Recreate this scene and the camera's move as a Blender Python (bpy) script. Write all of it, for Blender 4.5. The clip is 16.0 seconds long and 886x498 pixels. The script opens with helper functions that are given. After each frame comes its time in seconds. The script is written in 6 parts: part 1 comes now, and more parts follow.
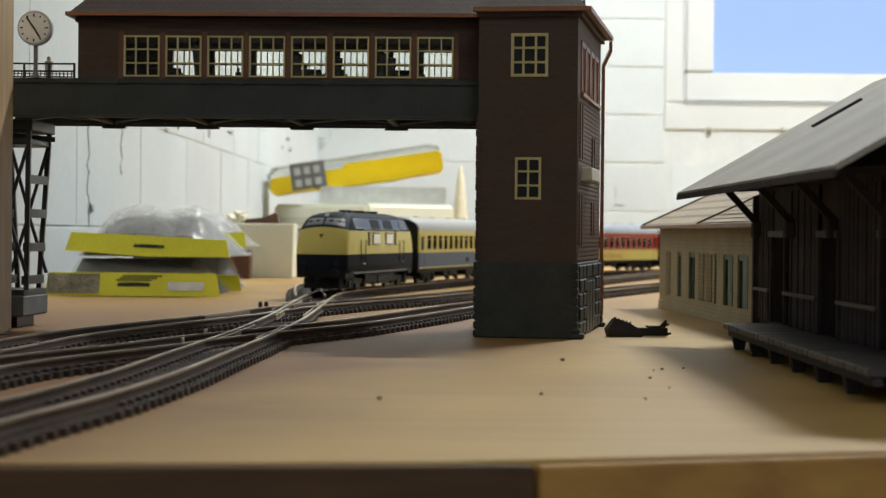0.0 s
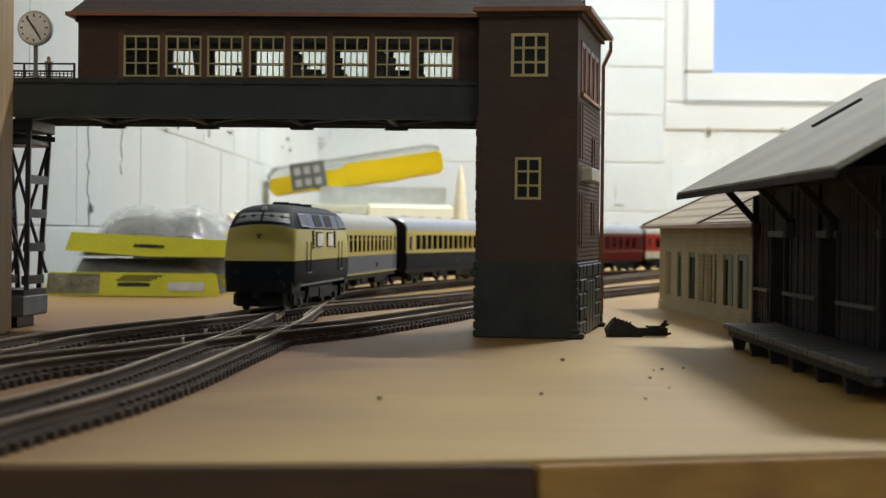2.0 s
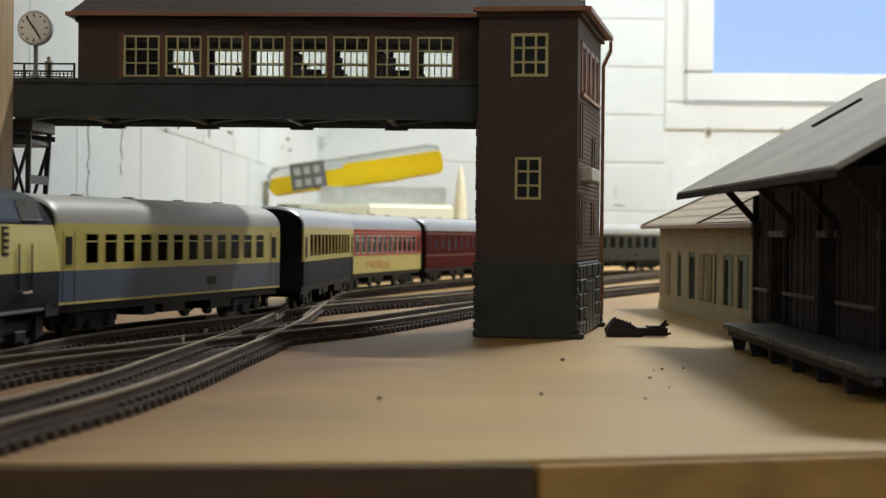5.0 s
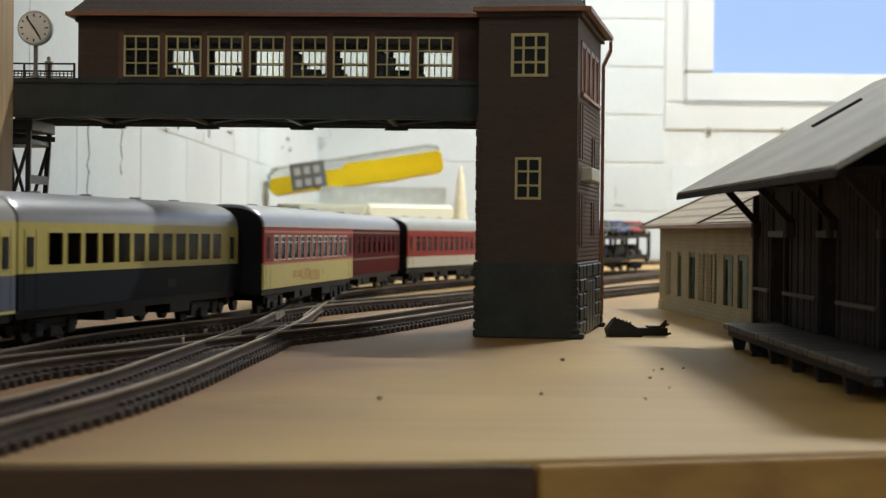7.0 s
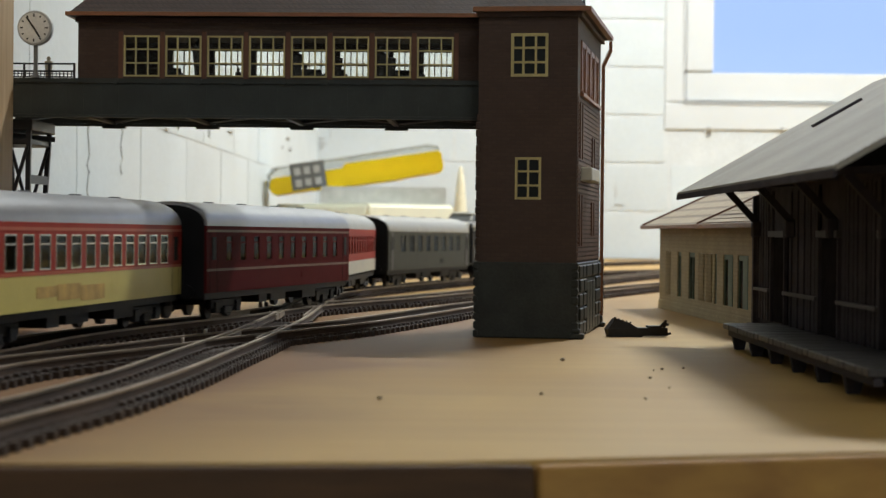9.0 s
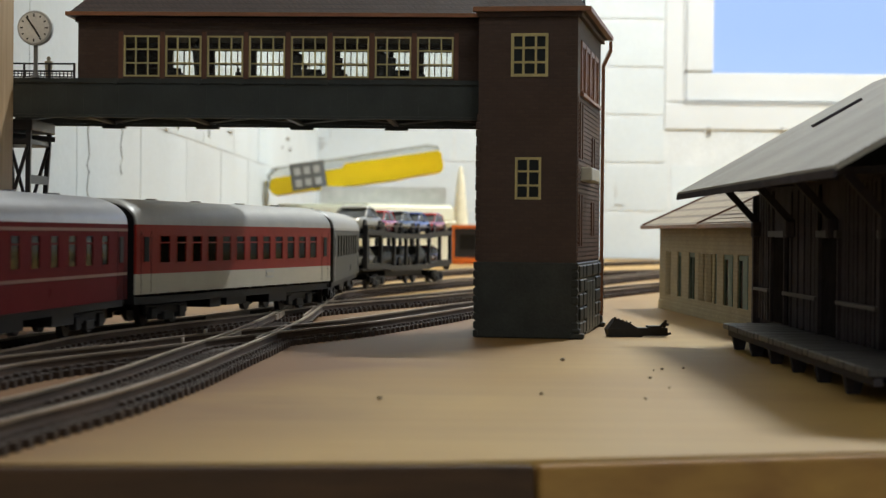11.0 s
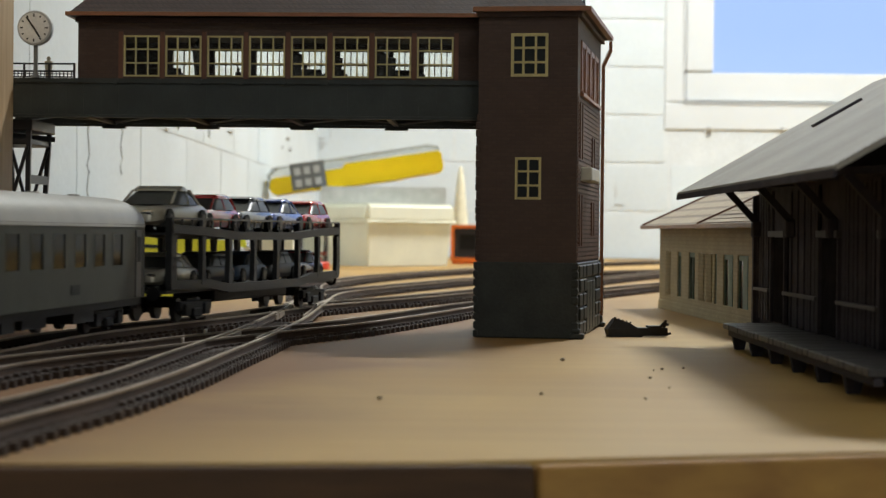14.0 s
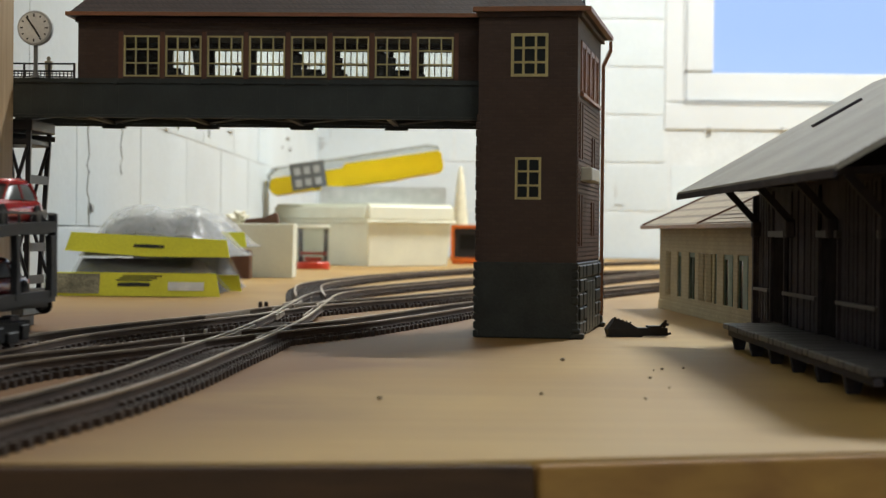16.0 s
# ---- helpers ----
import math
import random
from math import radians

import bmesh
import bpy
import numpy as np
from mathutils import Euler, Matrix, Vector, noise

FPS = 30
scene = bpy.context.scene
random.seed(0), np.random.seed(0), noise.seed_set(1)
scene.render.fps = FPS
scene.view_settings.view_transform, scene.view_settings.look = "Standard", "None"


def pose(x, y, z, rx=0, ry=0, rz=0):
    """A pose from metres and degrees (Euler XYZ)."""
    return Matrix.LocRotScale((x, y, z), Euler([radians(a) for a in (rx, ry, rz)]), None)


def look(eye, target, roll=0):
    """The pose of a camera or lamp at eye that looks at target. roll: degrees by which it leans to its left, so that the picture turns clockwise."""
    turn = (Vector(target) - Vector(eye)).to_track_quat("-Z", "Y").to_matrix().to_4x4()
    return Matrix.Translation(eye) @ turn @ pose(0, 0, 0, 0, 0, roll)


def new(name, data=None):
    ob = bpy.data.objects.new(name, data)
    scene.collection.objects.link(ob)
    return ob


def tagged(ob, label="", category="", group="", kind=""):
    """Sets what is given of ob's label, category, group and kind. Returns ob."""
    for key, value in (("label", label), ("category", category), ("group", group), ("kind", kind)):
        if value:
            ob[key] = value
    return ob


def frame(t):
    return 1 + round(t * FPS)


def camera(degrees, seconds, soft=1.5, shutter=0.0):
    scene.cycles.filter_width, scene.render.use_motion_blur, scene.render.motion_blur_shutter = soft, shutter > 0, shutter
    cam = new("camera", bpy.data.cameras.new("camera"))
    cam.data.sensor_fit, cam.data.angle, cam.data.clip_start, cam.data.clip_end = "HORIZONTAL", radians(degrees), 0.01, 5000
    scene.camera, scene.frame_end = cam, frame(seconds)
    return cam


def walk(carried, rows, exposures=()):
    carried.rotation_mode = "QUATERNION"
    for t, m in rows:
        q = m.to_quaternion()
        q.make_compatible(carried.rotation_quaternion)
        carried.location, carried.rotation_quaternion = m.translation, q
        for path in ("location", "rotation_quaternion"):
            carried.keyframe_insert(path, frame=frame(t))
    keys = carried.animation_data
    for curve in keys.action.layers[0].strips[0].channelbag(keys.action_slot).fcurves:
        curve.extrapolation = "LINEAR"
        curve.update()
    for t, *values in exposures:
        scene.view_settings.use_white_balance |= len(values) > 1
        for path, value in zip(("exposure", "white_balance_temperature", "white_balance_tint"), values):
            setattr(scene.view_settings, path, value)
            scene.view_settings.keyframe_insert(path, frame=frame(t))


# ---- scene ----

# ---- camera: stands still on the layout's front edge, lens 40 mm above the board ----
cam = camera(25.99, 16.0, soft=1.4, shutter=0.4)
cam.data.dof.use_dof = True
cam.data.dof.focus_distance = 0.76
cam.data.dof.aperture_fstop = 37.0
EYE = (0.0, 0.0, 0.040)
AIM = (0.0, 1.0, 0.040 - 26.0 / 3400.0)
walk(cam, [(0.0, look(EYE, AIM, 0.57)), (16.0, look(EYE, AIM, 0.57))], exposures=[(0.0, 0.0), (16.0, 0.0)])

# ---- light: one ceiling lamp of the hobby room, an added fill, and dusk outside the window ----
world = bpy.data.worlds.new("dusk")
scene.world = world
world.use_nodes = True
wn = world.node_tree.nodes["Background"]
wn.inputs["Color"].default_value = (0.25, 0.42, 0.9, 1)
wn.inputs["Strength"].default_value = 0.6


def area_lamp(name, x, y, z, sx, sy, watts, colour, tx, ty, tz):
    lamp = bpy.data.lights.new(name, "AREA")
    lamp.shape, lamp.size, lamp.size_y = "RECTANGLE", sx, sy
    lamp.energy, lamp.color = watts, colour
    ob = new(name, lamp)
    ob.matrix_world = look((x, y, z), (tx, ty, tz))
    return ob


area_lamp("ceiling_and_fill_light", 0.80, 2.36, 1.86, 0.50, 0.16, 87, (0.955, 0.99, 0.985), 0.80, 2.3601, 0)
# added fill behind the camera, lifts the dark fronts
area_lamp("ceiling_and_fill_light", 0.55, -2.1, 1.86, 0.55, 0.16, 18.5, (0.99, 0.975, 0.93), 0.55, -2.0999, 0)

# ---- materials ----
MM = 0.001
MATS = {}


def material(name, colour, rough=0.5, metal=0.0, spot=0.10, grain=0.06, size=0.01, bump=0.15, speckle=0.0012, alpha=1.0, vary=0.0, coat=0.0, spec=0.3):
    """A painted, moulded or bare surface: stains at one scale, fine grain at another, slight relief."""
    if name in MATS:
        return MATS[name]
    m = bpy.data.materials.new(name)
    m.use_nodes = True
    nt = m.node_tree
    b = nt.nodes["Principled BSDF"]
    co = nt.nodes.new("ShaderNodeTexCoord")
    n1 = nt.nodes.new("ShaderNodeTexNoise")
    n1.inputs["Scale"].default_value = 1.0 / size
    n1.inputs["Detail"].default_value = 4
    n2 = nt.nodes.new("ShaderNodeTexNoise")
    n2.inputs["Scale"].default_value = 1.0 / speckle
    n2.inputs["Detail"].default_value = 2
    for n in (n1, n2):
        nt.links.new(co.outputs["Object"], n.inputs["Vector"])
    r1 = nt.nodes.new("ShaderNodeMapRange")
    r1.inputs["From Min"].default_value, r1.inputs["From Max"].default_value = 0.3, 0.7
    r1.inputs["To Min"].default_value, r1.inputs["To Max"].default_value = 1 - spot, 1 + spot
    nt.links.new(n1.outputs["Fac"], r1.inputs["Value"])
    r2 = nt.nodes.new("ShaderNodeMapRange")
    r2.inputs["From Min"].default_value, r2.inputs["From Max"].default_value = 0.3, 0.7
    r2.inputs["To Min"].default_value, r2.inputs["To Max"].default_value = 1 - grain, 1 + grain
    nt.links.new(n2.outputs["Fac"], r2.inputs["Value"])
    mul = nt.nodes.new("ShaderNodeMath")
    mul.operation = "MULTIPLY"
    nt.links.new(r1.outputs["Result"], mul.inputs[0])
    nt.links.new(r2.outputs["Result"], mul.inputs[1])
    last = mul.outputs[0]
    if vary:
        oi = nt.nodes.new("ShaderNodeObjectInfo")
        r3 = nt.nodes.new("ShaderNodeMapRange")
        r3.inputs["To Min"].default_value, r3.inputs["To Max"].default_value = 1 - vary, 1 + vary
        nt.links.new(oi.outputs["Random"], r3.inputs["Value"])
        mul2 = nt.nodes.new("ShaderNodeMath")
        mul2.operation = "MULTIPLY"
        nt.links.new(last, mul2.inputs[0])
        nt.links.new(r3.outputs["Result"], mul2.inputs[1])
        last = mul2.outputs[0]
    sc = nt.nodes.new("ShaderNodeVectorMath")
    sc.operation = "SCALE"
    sc.inputs[0].default_value = colour[:3]
    nt.links.new(last, sc.inputs["Scale"])
    nt.links.new(sc.outputs[0], b.inputs["Base Color"])
    b.inputs["Roughness"].default_value = rough
    b.inputs["Metallic"].default_value = metal
    b.inputs["Coat Weight"].default_value = coat
    b.inputs["Specular IOR Level"].default_value = spec
    b.inputs["Alpha"].default_value = alpha
    if bump:
        bp = nt.nodes.new("ShaderNodeBump")
        bp.inputs["Strength"].default_value = bump
        bp.inputs["Distance"].default_value = speckle * 0.4
        nt.links.new(n2.outputs["Fac"], bp.inputs["Height"])
        nt.links.new(bp.outputs["Normal"], b.inputs["Normal"])
    MATS[name] = m
    return m


def glass(name, tint, gloss=0.12, rough=0.05):
    """A thin clear pane: lets light through, tinted, with a gloss that grows at grazing angles."""
    m = bpy.data.materials.new(name)
    m.use_nodes = True
    nt = m.node_tree
    nt.nodes.remove(nt.nodes["Principled BSDF"])
    tr = nt.nodes.new("ShaderNodeBsdfTransparent")
    tr.inputs["Color"].default_value = (*tint, 1)
    gl = nt.nodes.new("ShaderNodeBsdfGlossy")
    gl.inputs["Roughness"].default_value = rough
    fr = nt.nodes.new("ShaderNodeFresnel")
    fr.inputs["IOR"].default_value = 1.3 + gloss
    mx = nt.nodes.new("ShaderNodeMixShader")
    nt.links.new(fr.outputs[0], mx.inputs[0])
    nt.links.new(tr.outputs[0], mx.inputs[1])
    nt.links.new(gl.outputs[0], mx.inputs[2])
    nt.links.new(mx.outputs[0], nt.nodes["Material Output"].inputs["Surface"])
    return m


def bricked(name, colour, joint, w, h, rough=0.75, bump=0.5, axis="XZ", contrast=1.0):
    """Moulded model brickwork, too fine to pick apart: courses with shallow joints."""
    m = bpy.data.materials.new(name)
    m.use_nodes = True
    nt = m.node_tree
    b = nt.nodes["Principled BSDF"]
    co = nt.nodes.new("ShaderNodeTexCoord")
    sep = nt.nodes.new("ShaderNodeSeparateXYZ")
    com = nt.nodes.new("ShaderNodeCombineXYZ")
    nt.links.new(co.outputs["Object"], sep.inputs[0])
    add = nt.nodes.new("ShaderNodeMath")
    nt.links.new(sep.outputs["X"], add.inputs[0])
    nt.links.new(sep.outputs["Y"], add.inputs[1])
    nt.links.new(add.outputs[0], com.inputs["X"])
    nt.links.new(sep.outputs["Z"], com.inputs["Y"])
    br = nt.nodes.new("ShaderNodeTexBrick")
    br.inputs["Scale"].default_value = 1
    br.inputs["Brick Width"].default_value = w
    br.inputs["Row Height"].default_value = h
    br.inputs["Mortar Size"].default_value = h * 0.16
    br.inputs["Color1"].default_value = (*colour, 1)
    br.inputs["Color2"].default_value = (*[c * 0.85 for c in colour], 1)
    br.inputs["Mortar"].default_value = (*joint, 1)
    nt.links.new(com.outputs[0], br.inputs["Vector"])
    ns = nt.nodes.new("ShaderNodeTexNoise")
    ns.inputs["Scale"].default_value = 60
    ns.inputs["Detail"].default_value = 5
    nt.links.new(co.outputs["Object"], ns.inputs["Vector"])
    rr = nt.nodes.new("ShaderNodeMapRange")
    rr.inputs["To Min"].default_value, rr.inputs["To Max"].default_value = 0.8, 1.2
    nt.links.new(ns.outputs["Fac"], rr.inputs["Value"])
    sc = nt.nodes.new("ShaderNodeVectorMath")
    sc.operation = "SCALE"
    nt.links.new(br.outputs["Color"], sc.inputs[0])
    nt.links.new(rr.outputs["Result"], sc.inputs["Scale"])
    nt.links.new(sc.outputs[0], b.inputs["Base Color"])
    b.inputs["Roughness"].default_value = rough
    b.inputs["Specular IOR Level"].default_value = 0.2
    bp = nt.nodes.new("ShaderNodeBump")
    bp.inputs["Strength"].default_value = bump
    bp.inputs["Distance"].default_value = 0.0003
    bp.invert = True
    nt.links.new(br.outputs["Fac"], bp.inputs["Height"])
    nt.links.new(bp.outputs["Normal"], b.inputs["Normal"])
    return m


def timber(name, light, dark, along="X", size=0.012, rough=0.6, blotch=7.0, share=0.45):
    """Wood with grain along one axis, blotched by age."""
    m = bpy.data.materials.new(name)
    m.use_nodes = True
    nt = m.node_tree
    b = nt.nodes["Principled BSDF"]
    co = nt.nodes.new("ShaderNodeTexCoord")
    mp = nt.nodes.new("ShaderNodeMapping")
    mp.inputs["Scale"].default_value = {"X": (1, 14, 14), "Y": (14, 1, 14), "Z": (14, 14, 1)}[along]
    nt.links.new(co.outputs["Object"], mp.inputs["Vector"])
    n1 = nt.nodes.new("ShaderNodeTexNoise")
    n1.inputs["Scale"].default_value = 0.15 / size
    n1.inputs["Detail"].default_value = 7
    n1.inputs["Distortion"].default_value = 0.4
    nt.links.new(mp.outputs[0], n1.inputs["Vector"])
    n2 = nt.nodes.new("ShaderNodeTexNoise")
    n2.inputs["Scale"].default_value = blotch
    n2.inputs["Detail"].default_value = 4
    nt.links.new(co.outputs["Object"], n2.inputs["Vector"])
    ad = nt.nodes.new("ShaderNodeMix")
    ad.inputs["Factor"].default_value = share
    nt.links.new(n1.outputs["Fac"], ad.inputs["A"])
    nt.links.new(n2.outputs["Fac"], ad.inputs["B"])
    cr = nt.nodes.new("ShaderNodeValToRGB")
    cr.color_ramp.elements[0].position, cr.color_ramp.elements[0].color = 0.35, (*dark, 1)
    cr.color_ramp.elements[1].position, cr.color_ramp.elements[1].color = 0.62, (*light, 1)
    nt.links.new(ad.outputs["Result"], cr.inputs["Fac"])
    nt.links.new(cr.outputs["Color"], b.inputs["Base Color"])
    b.inputs["Roughness"].default_value = rough
    bp = nt.nodes.new("ShaderNodeBump")
    bp.inputs["Strength"].default_value = 0.12
    bp.inputs["Distance"].default_value = 0.0005
    nt.links.new(n1.outputs["Fac"], bp.inputs["Height"])
    nt.links.new(bp.outputs["Normal"], b.inputs["Normal"])
    return m


def glow(name, colour, strength):
    m = bpy.data.materials.new(name)
    m.use_nodes = True
    b = m.node_tree.nodes["Principled BSDF"]
    b.inputs["Base Color"].default_value = (0, 0, 0, 1)
    b.inputs["Emission Color"].default_value = (*colour, 1)
    b.inputs["Emission Strength"].default_value = strength
    return m


BOARD = timber("plywood_board", (0.48, 0.322, 0.102), (0.32, 0.19, 0.053), "X", 0.02, 0.55, 8.0, 0.84)
BOARD.node_tree.nodes["Principled BSDF"].inputs["Specular IOR Level"].default_value = 0.15


def stain_and_shade(m, tone):
    """A ragged red-brown stain round the tracks, with bridge and tower shade painted into it."""
    nt = m.node_tree
    b = nt.nodes["Principled BSDF"]
    plain = b.inputs["Base Color"].links[0].from_socket
    co = nt.nodes.new("ShaderNodeTexCoord")
    sep = nt.nodes.new("ShaderNodeSeparateXYZ")
    nt.links.new(co.outputs["Object"], sep.inputs[0])
    lean = nt.nodes.new("ShaderNodeMath")
    lean.operation, lean.inputs[1].default_value = "MULTIPLY_ADD", -0.27
    nt.links.new(sep.outputs["Y"], lean.inputs[0])
    nt.links.new(sep.outputs["X"], lean.inputs[2])
    ramp = nt.nodes.new("ShaderNodeMapRange")
    ramp.inputs["From Min"].default_value, ramp.inputs["From Max"].default_value = -0.115, -0.205
    nt.links.new(lean.outputs[0], ramp.inputs["Value"])
    ns = nt.nodes.new("ShaderNodeTexNoise")
    ns.inputs["Scale"].default_value, ns.inputs["Detail"].default_value = 16, 6
    nt.links.new(co.outputs["Object"], ns.inputs["Vector"])
    add = nt.nodes.new("ShaderNodeMath")
    add.operation = "MULTIPLY_ADD"
    add.use_clamp = True
    add.inputs[1].default_value = 1.2
    off = nt.nodes.new("ShaderNodeMath")
    off.operation, off.inputs[1].default_value = "SUBTRACT", 0.40
    nt.links.new(ns.outputs["Fac"], off.inputs[0])
    nt.links.new(off.outputs[0], add.inputs[0])
    nt.links.new(ramp.outputs["Result"], add.inputs[2])
    # stain and painted shade both weaken towards the back
    fade = nt.nodes.new("ShaderNodeMapRange")
    fade.inputs["From Min"].default_value, fade.inputs["From Max"].default_value = 0.85, 1.2
    fade.inputs["To Min"].default_value, fade.inputs["To Max"].default_value = 1.0, 0.5
    nt.links.new(sep.outputs["Y"], fade.inputs["Value"])
    worn = nt.nodes.new("ShaderNodeMath")
    worn.operation = "MULTIPLY"
    nt.links.new(add.outputs[0], worn.inputs[0])
    nt.links.new(fade.outputs["Result"], worn.inputs[1])
    mx = nt.nodes.new("ShaderNodeMix")
    mx.data_type = "RGBA"
    nt.links.new(worn.outputs[0], mx.inputs["Factor"])
    nt.links.new(plain, mx.inputs[6])
    mx.inputs[7].default_value = (*tone, 1)
    nt.links.new(mx.outputs[2], b.inputs["Base Color"])


# tone darkened beyond the stain, for the shadow before bridge and tower
stain_and_shade(BOARD, (0.165, 0.082, 0.030))
EDGE = timber("raw_board_edge", (0.10, 0.046, 0.013), (0.045, 0.020, 0.006), "X", 0.01)
EDGE2 = timber("lighter_board_edge", (0.52, 0.29, 0.07), (0.34, 0.17, 0.045), "X", 0.01)
POST = timber("pine_post", (0.52, 0.38, 0.22), (0.38, 0.25, 0.13), "Z", 0.01)
WALLPAINT = material("white_wall_paint", (0.53, 0.57, 0.585), 0.6, spot=0.05, grain=0.02, size=0.12, bump=0.12, speckle=0.006, vary=0.02)
JOINT = material("white_wall_joint", (0.56, 0.585, 0.59), 0.8, spot=0.06, size=0.05, bump=0.5, speckle=0.004)
CEIL = material("ceiling_paint", (0.55, 0.545, 0.53), 0.8, size=0.3, bump=0.1, speckle=0.01)
FLOOR = material("grey_floor", (0.22, 0.21, 0.20), 0.7, size=0.2, bump=0.1, speckle=0.01)
UPVC = material("white_plastic_frame", (0.56, 0.58, 0.585), 0.35, spot=0.03, grain=0.02, size=0.1, bump=0.05)
RAIL = material("nickel_rail", (0.33, 0.27, 0.21), 0.46, 0.85, spot=0.25, size=0.02)
RAILSIDE = material("weathered_rail", (0.052, 0.031, 0.020), 0.7, 0.0, spot=0.25, size=0.02)
SLEEPER = material("brown_sleeper_plastic", (0.034, 0.020, 0.013), 0.65, spot=0.2, size=0.02, vary=0.25)
MAROON = bricked("dark_red_brick", (0.082, 0.052, 0.040), (0.069, 0.045, 0.036), 0.0030, 0.0015, 0.62, 0.75)
# paler than MAROON: the light on the tower's side is put into the colour
COURSE = material("lit_brick_course", (0.135, 0.078, 0.055), 0.6, spot=0.2, grain=0.12, size=0.01)
GREYSTONE = material("dark_grey_stone", (0.030, 0.032, 0.028), 0.5, spot=0.25, grain=0.1, size=0.012, bump=0.3, speckle=0.0012)
ROOFTILE = bricked("dark_brown_tile", (0.056, 0.031, 0.025), (0.034, 0.020, 0.016), 0.0024, 0.0022, 0.6, 0.4)
GUTTER = material("orange_brown_gutter", (0.26, 0.115, 0.055), 0.4, spot=0.1)
STEEL = material("dark_green_grey_steel", (0.036, 0.042, 0.039), 0.45, spot=0.15)
WAGONGREY = material("dark_wagon_grey", (0.020, 0.021, 0.022), 0.5, spot=0.15, spec=0.2)
IRON = material("black_iron", (0.022, 0.022, 0.026), 0.4, spot=0.15)
IVORY = material("ivory_window_frame", (0.50, 0.42, 0.19), 0.45, spot=0.06)
TRESTLEBASE = material("dark_concrete_base", (0.085, 0.09, 0.088), 0.65, spot=0.15)
GREYBASE = material("grey_concrete_base", (0.16, 0.17, 0.17), 0.6, spot=0.1)
BEIGE = bricked("beige_brick", (0.37, 0.31, 0.185), (0.30, 0.25, 0.15), 0.0045, 0.0019, 0.65, 0.35)
BEIGEROOF = bricked("pale_brown_slate", (0.35, 0.28, 0.19), (0.19, 0.14, 0.10), 0.05, 0.0042, 0.55, 0.7)
SHEDROOF = material("grey_felt_roof", (0.30, 0.285, 0.25), 0.6, spot=0.12, size=0.03, bump=0.35, speckle=0.0016)
SHEDWOOD = material("black_brown_planks", (0.052, 0.046, 0.053), 0.6, spot=0.2, size=0.006, vary=0.2, spec=0.05)
SHEDDOOR = material("black_door_planks", (0.022, 0.020, 0.022), 0.8, spot=0.2, size=0.006, spec=0.0)
SHEDBEAM = material("grey_brown_beam", (0.062, 0.058, 0.058), 0.5, spot=0.15)
DARKROOF = material("matt_dark_pane", (0.010, 0.011, 0.012), 0.55, spot=0.05, bump=0.02, spec=0.1)
CABGLASS = material("cab_pane", (0.06, 0.064, 0.06), 0.38, spot=0.1, bump=0.02)
DARKGLASS = material("dark_pane", (0.012, 0.014, 0.014), 0.12, spot=0.05, bump=0.02)
GREENDOOR = material("green_shutter", (0.10, 0.15, 0.11), 0.5)
PANE = glass("clear_pane", (0.95, 0.96, 0.95), 0.0)
COACHPANE = glass("coach_pane", (0.22, 0.24, 0.22), -0.22)
FILM = material("crumpled_film", (0.75, 0.76, 0.76), 0.16, spot=0.12, size=0.012, bump=0.7, speckle=0.006, alpha=0.34)
PRINTED = material("printed_picture", (0.24, 0.22, 0.15), 0.45, spot=0.4, grain=0.3, size=0.008, bump=0.0)
BROWNPOST = material("brown_pilaster", (0.14, 0.062, 0.038), 0.5)
FILMCLEAR = material("clear_crumpled_film", (0.75, 0.76, 0.76), 0.12, spot=0.12, size=0.012, bump=0.9, speckle=0.006, alpha=0.2)
CLEARPLASTIC = glass("clear_plastic", (0.86, 0.87, 0.85), 0.18, 0.2)
BLACKPART = material("black_underframe", (0.008, 0.008, 0.009), 0.55, spot=0.2, spec=0.15)
SCRAP = material("dusty_black_plastic", (0.026, 0.023, 0.021), 0.6, spot=0.25, size=0.004)
WHEELMETAL = material("dark_wheel", (0.05, 0.045, 0.042), 0.4, 0.6)
CREAM = material("cream_lacquer", (0.54, 0.46, 0.135), 0.32, spot=0.04, grain=0.02, spec=0.12)
NIGHTBLUE = material("dark_blue_lacquer", (0.011, 0.014, 0.021), 0.58, spot=0.05, grain=0.02, spec=0.05)
COACHBLUE = material("steel_blue_lacquer", (0.085, 0.105, 0.155), 0.36, spot=0.05, grain=0.02, spec=0.10)
# the roof's dark blue, lightened: part of its reflection is in the colour
ROOFBLUE = material("roof_blue_with_sheen", (0.045, 0.055, 0.085), 0.3, spot=0.05, grain=0.02, spec=0.4)
SILVER = material("silver_roof", (0.30, 0.30, 0.32), 0.32, 0.3, spot=0.05, grain=0.02)
GREYROOF = material("grey_roof", (0.27, 0.275, 0.29), 0.32, 0.2, spot=0.05, grain=0.02)
PALEROOF = material("pale_grey_roof", (0.33, 0.325, 0.30), 0.42, 0.0, spot=0.05, grain=0.02)
REDLAC = material("red_lacquer", (0.30, 0.028, 0.02), 0.45, spot=0.05, grain=0.02, spec=0.06)
ORANGERED = material("orange_red_lacquer", (0.40, 0.075, 0.035), 0.3, spot=0.05, grain=0.02, spec=0.12)
WINE = material("wine_red_lacquer", (0.085, 0.009, 0.010), 0.6, spot=0.05, grain=0.02, spec=0.02)
OFFWHITE = material("off_white_lacquer", (0.52, 0.50, 0.42), 0.35, spot=0.04, grain=0.02, spec=0.12)
GREENGREY = material("green_grey_lacquer", (0.050, 0.053, 0.045), 0.45, spot=0.08, grain=0.02, spec=0.06)
SEAT = material("brown_interior", (0.12, 0.085, 0.05), 0.7)
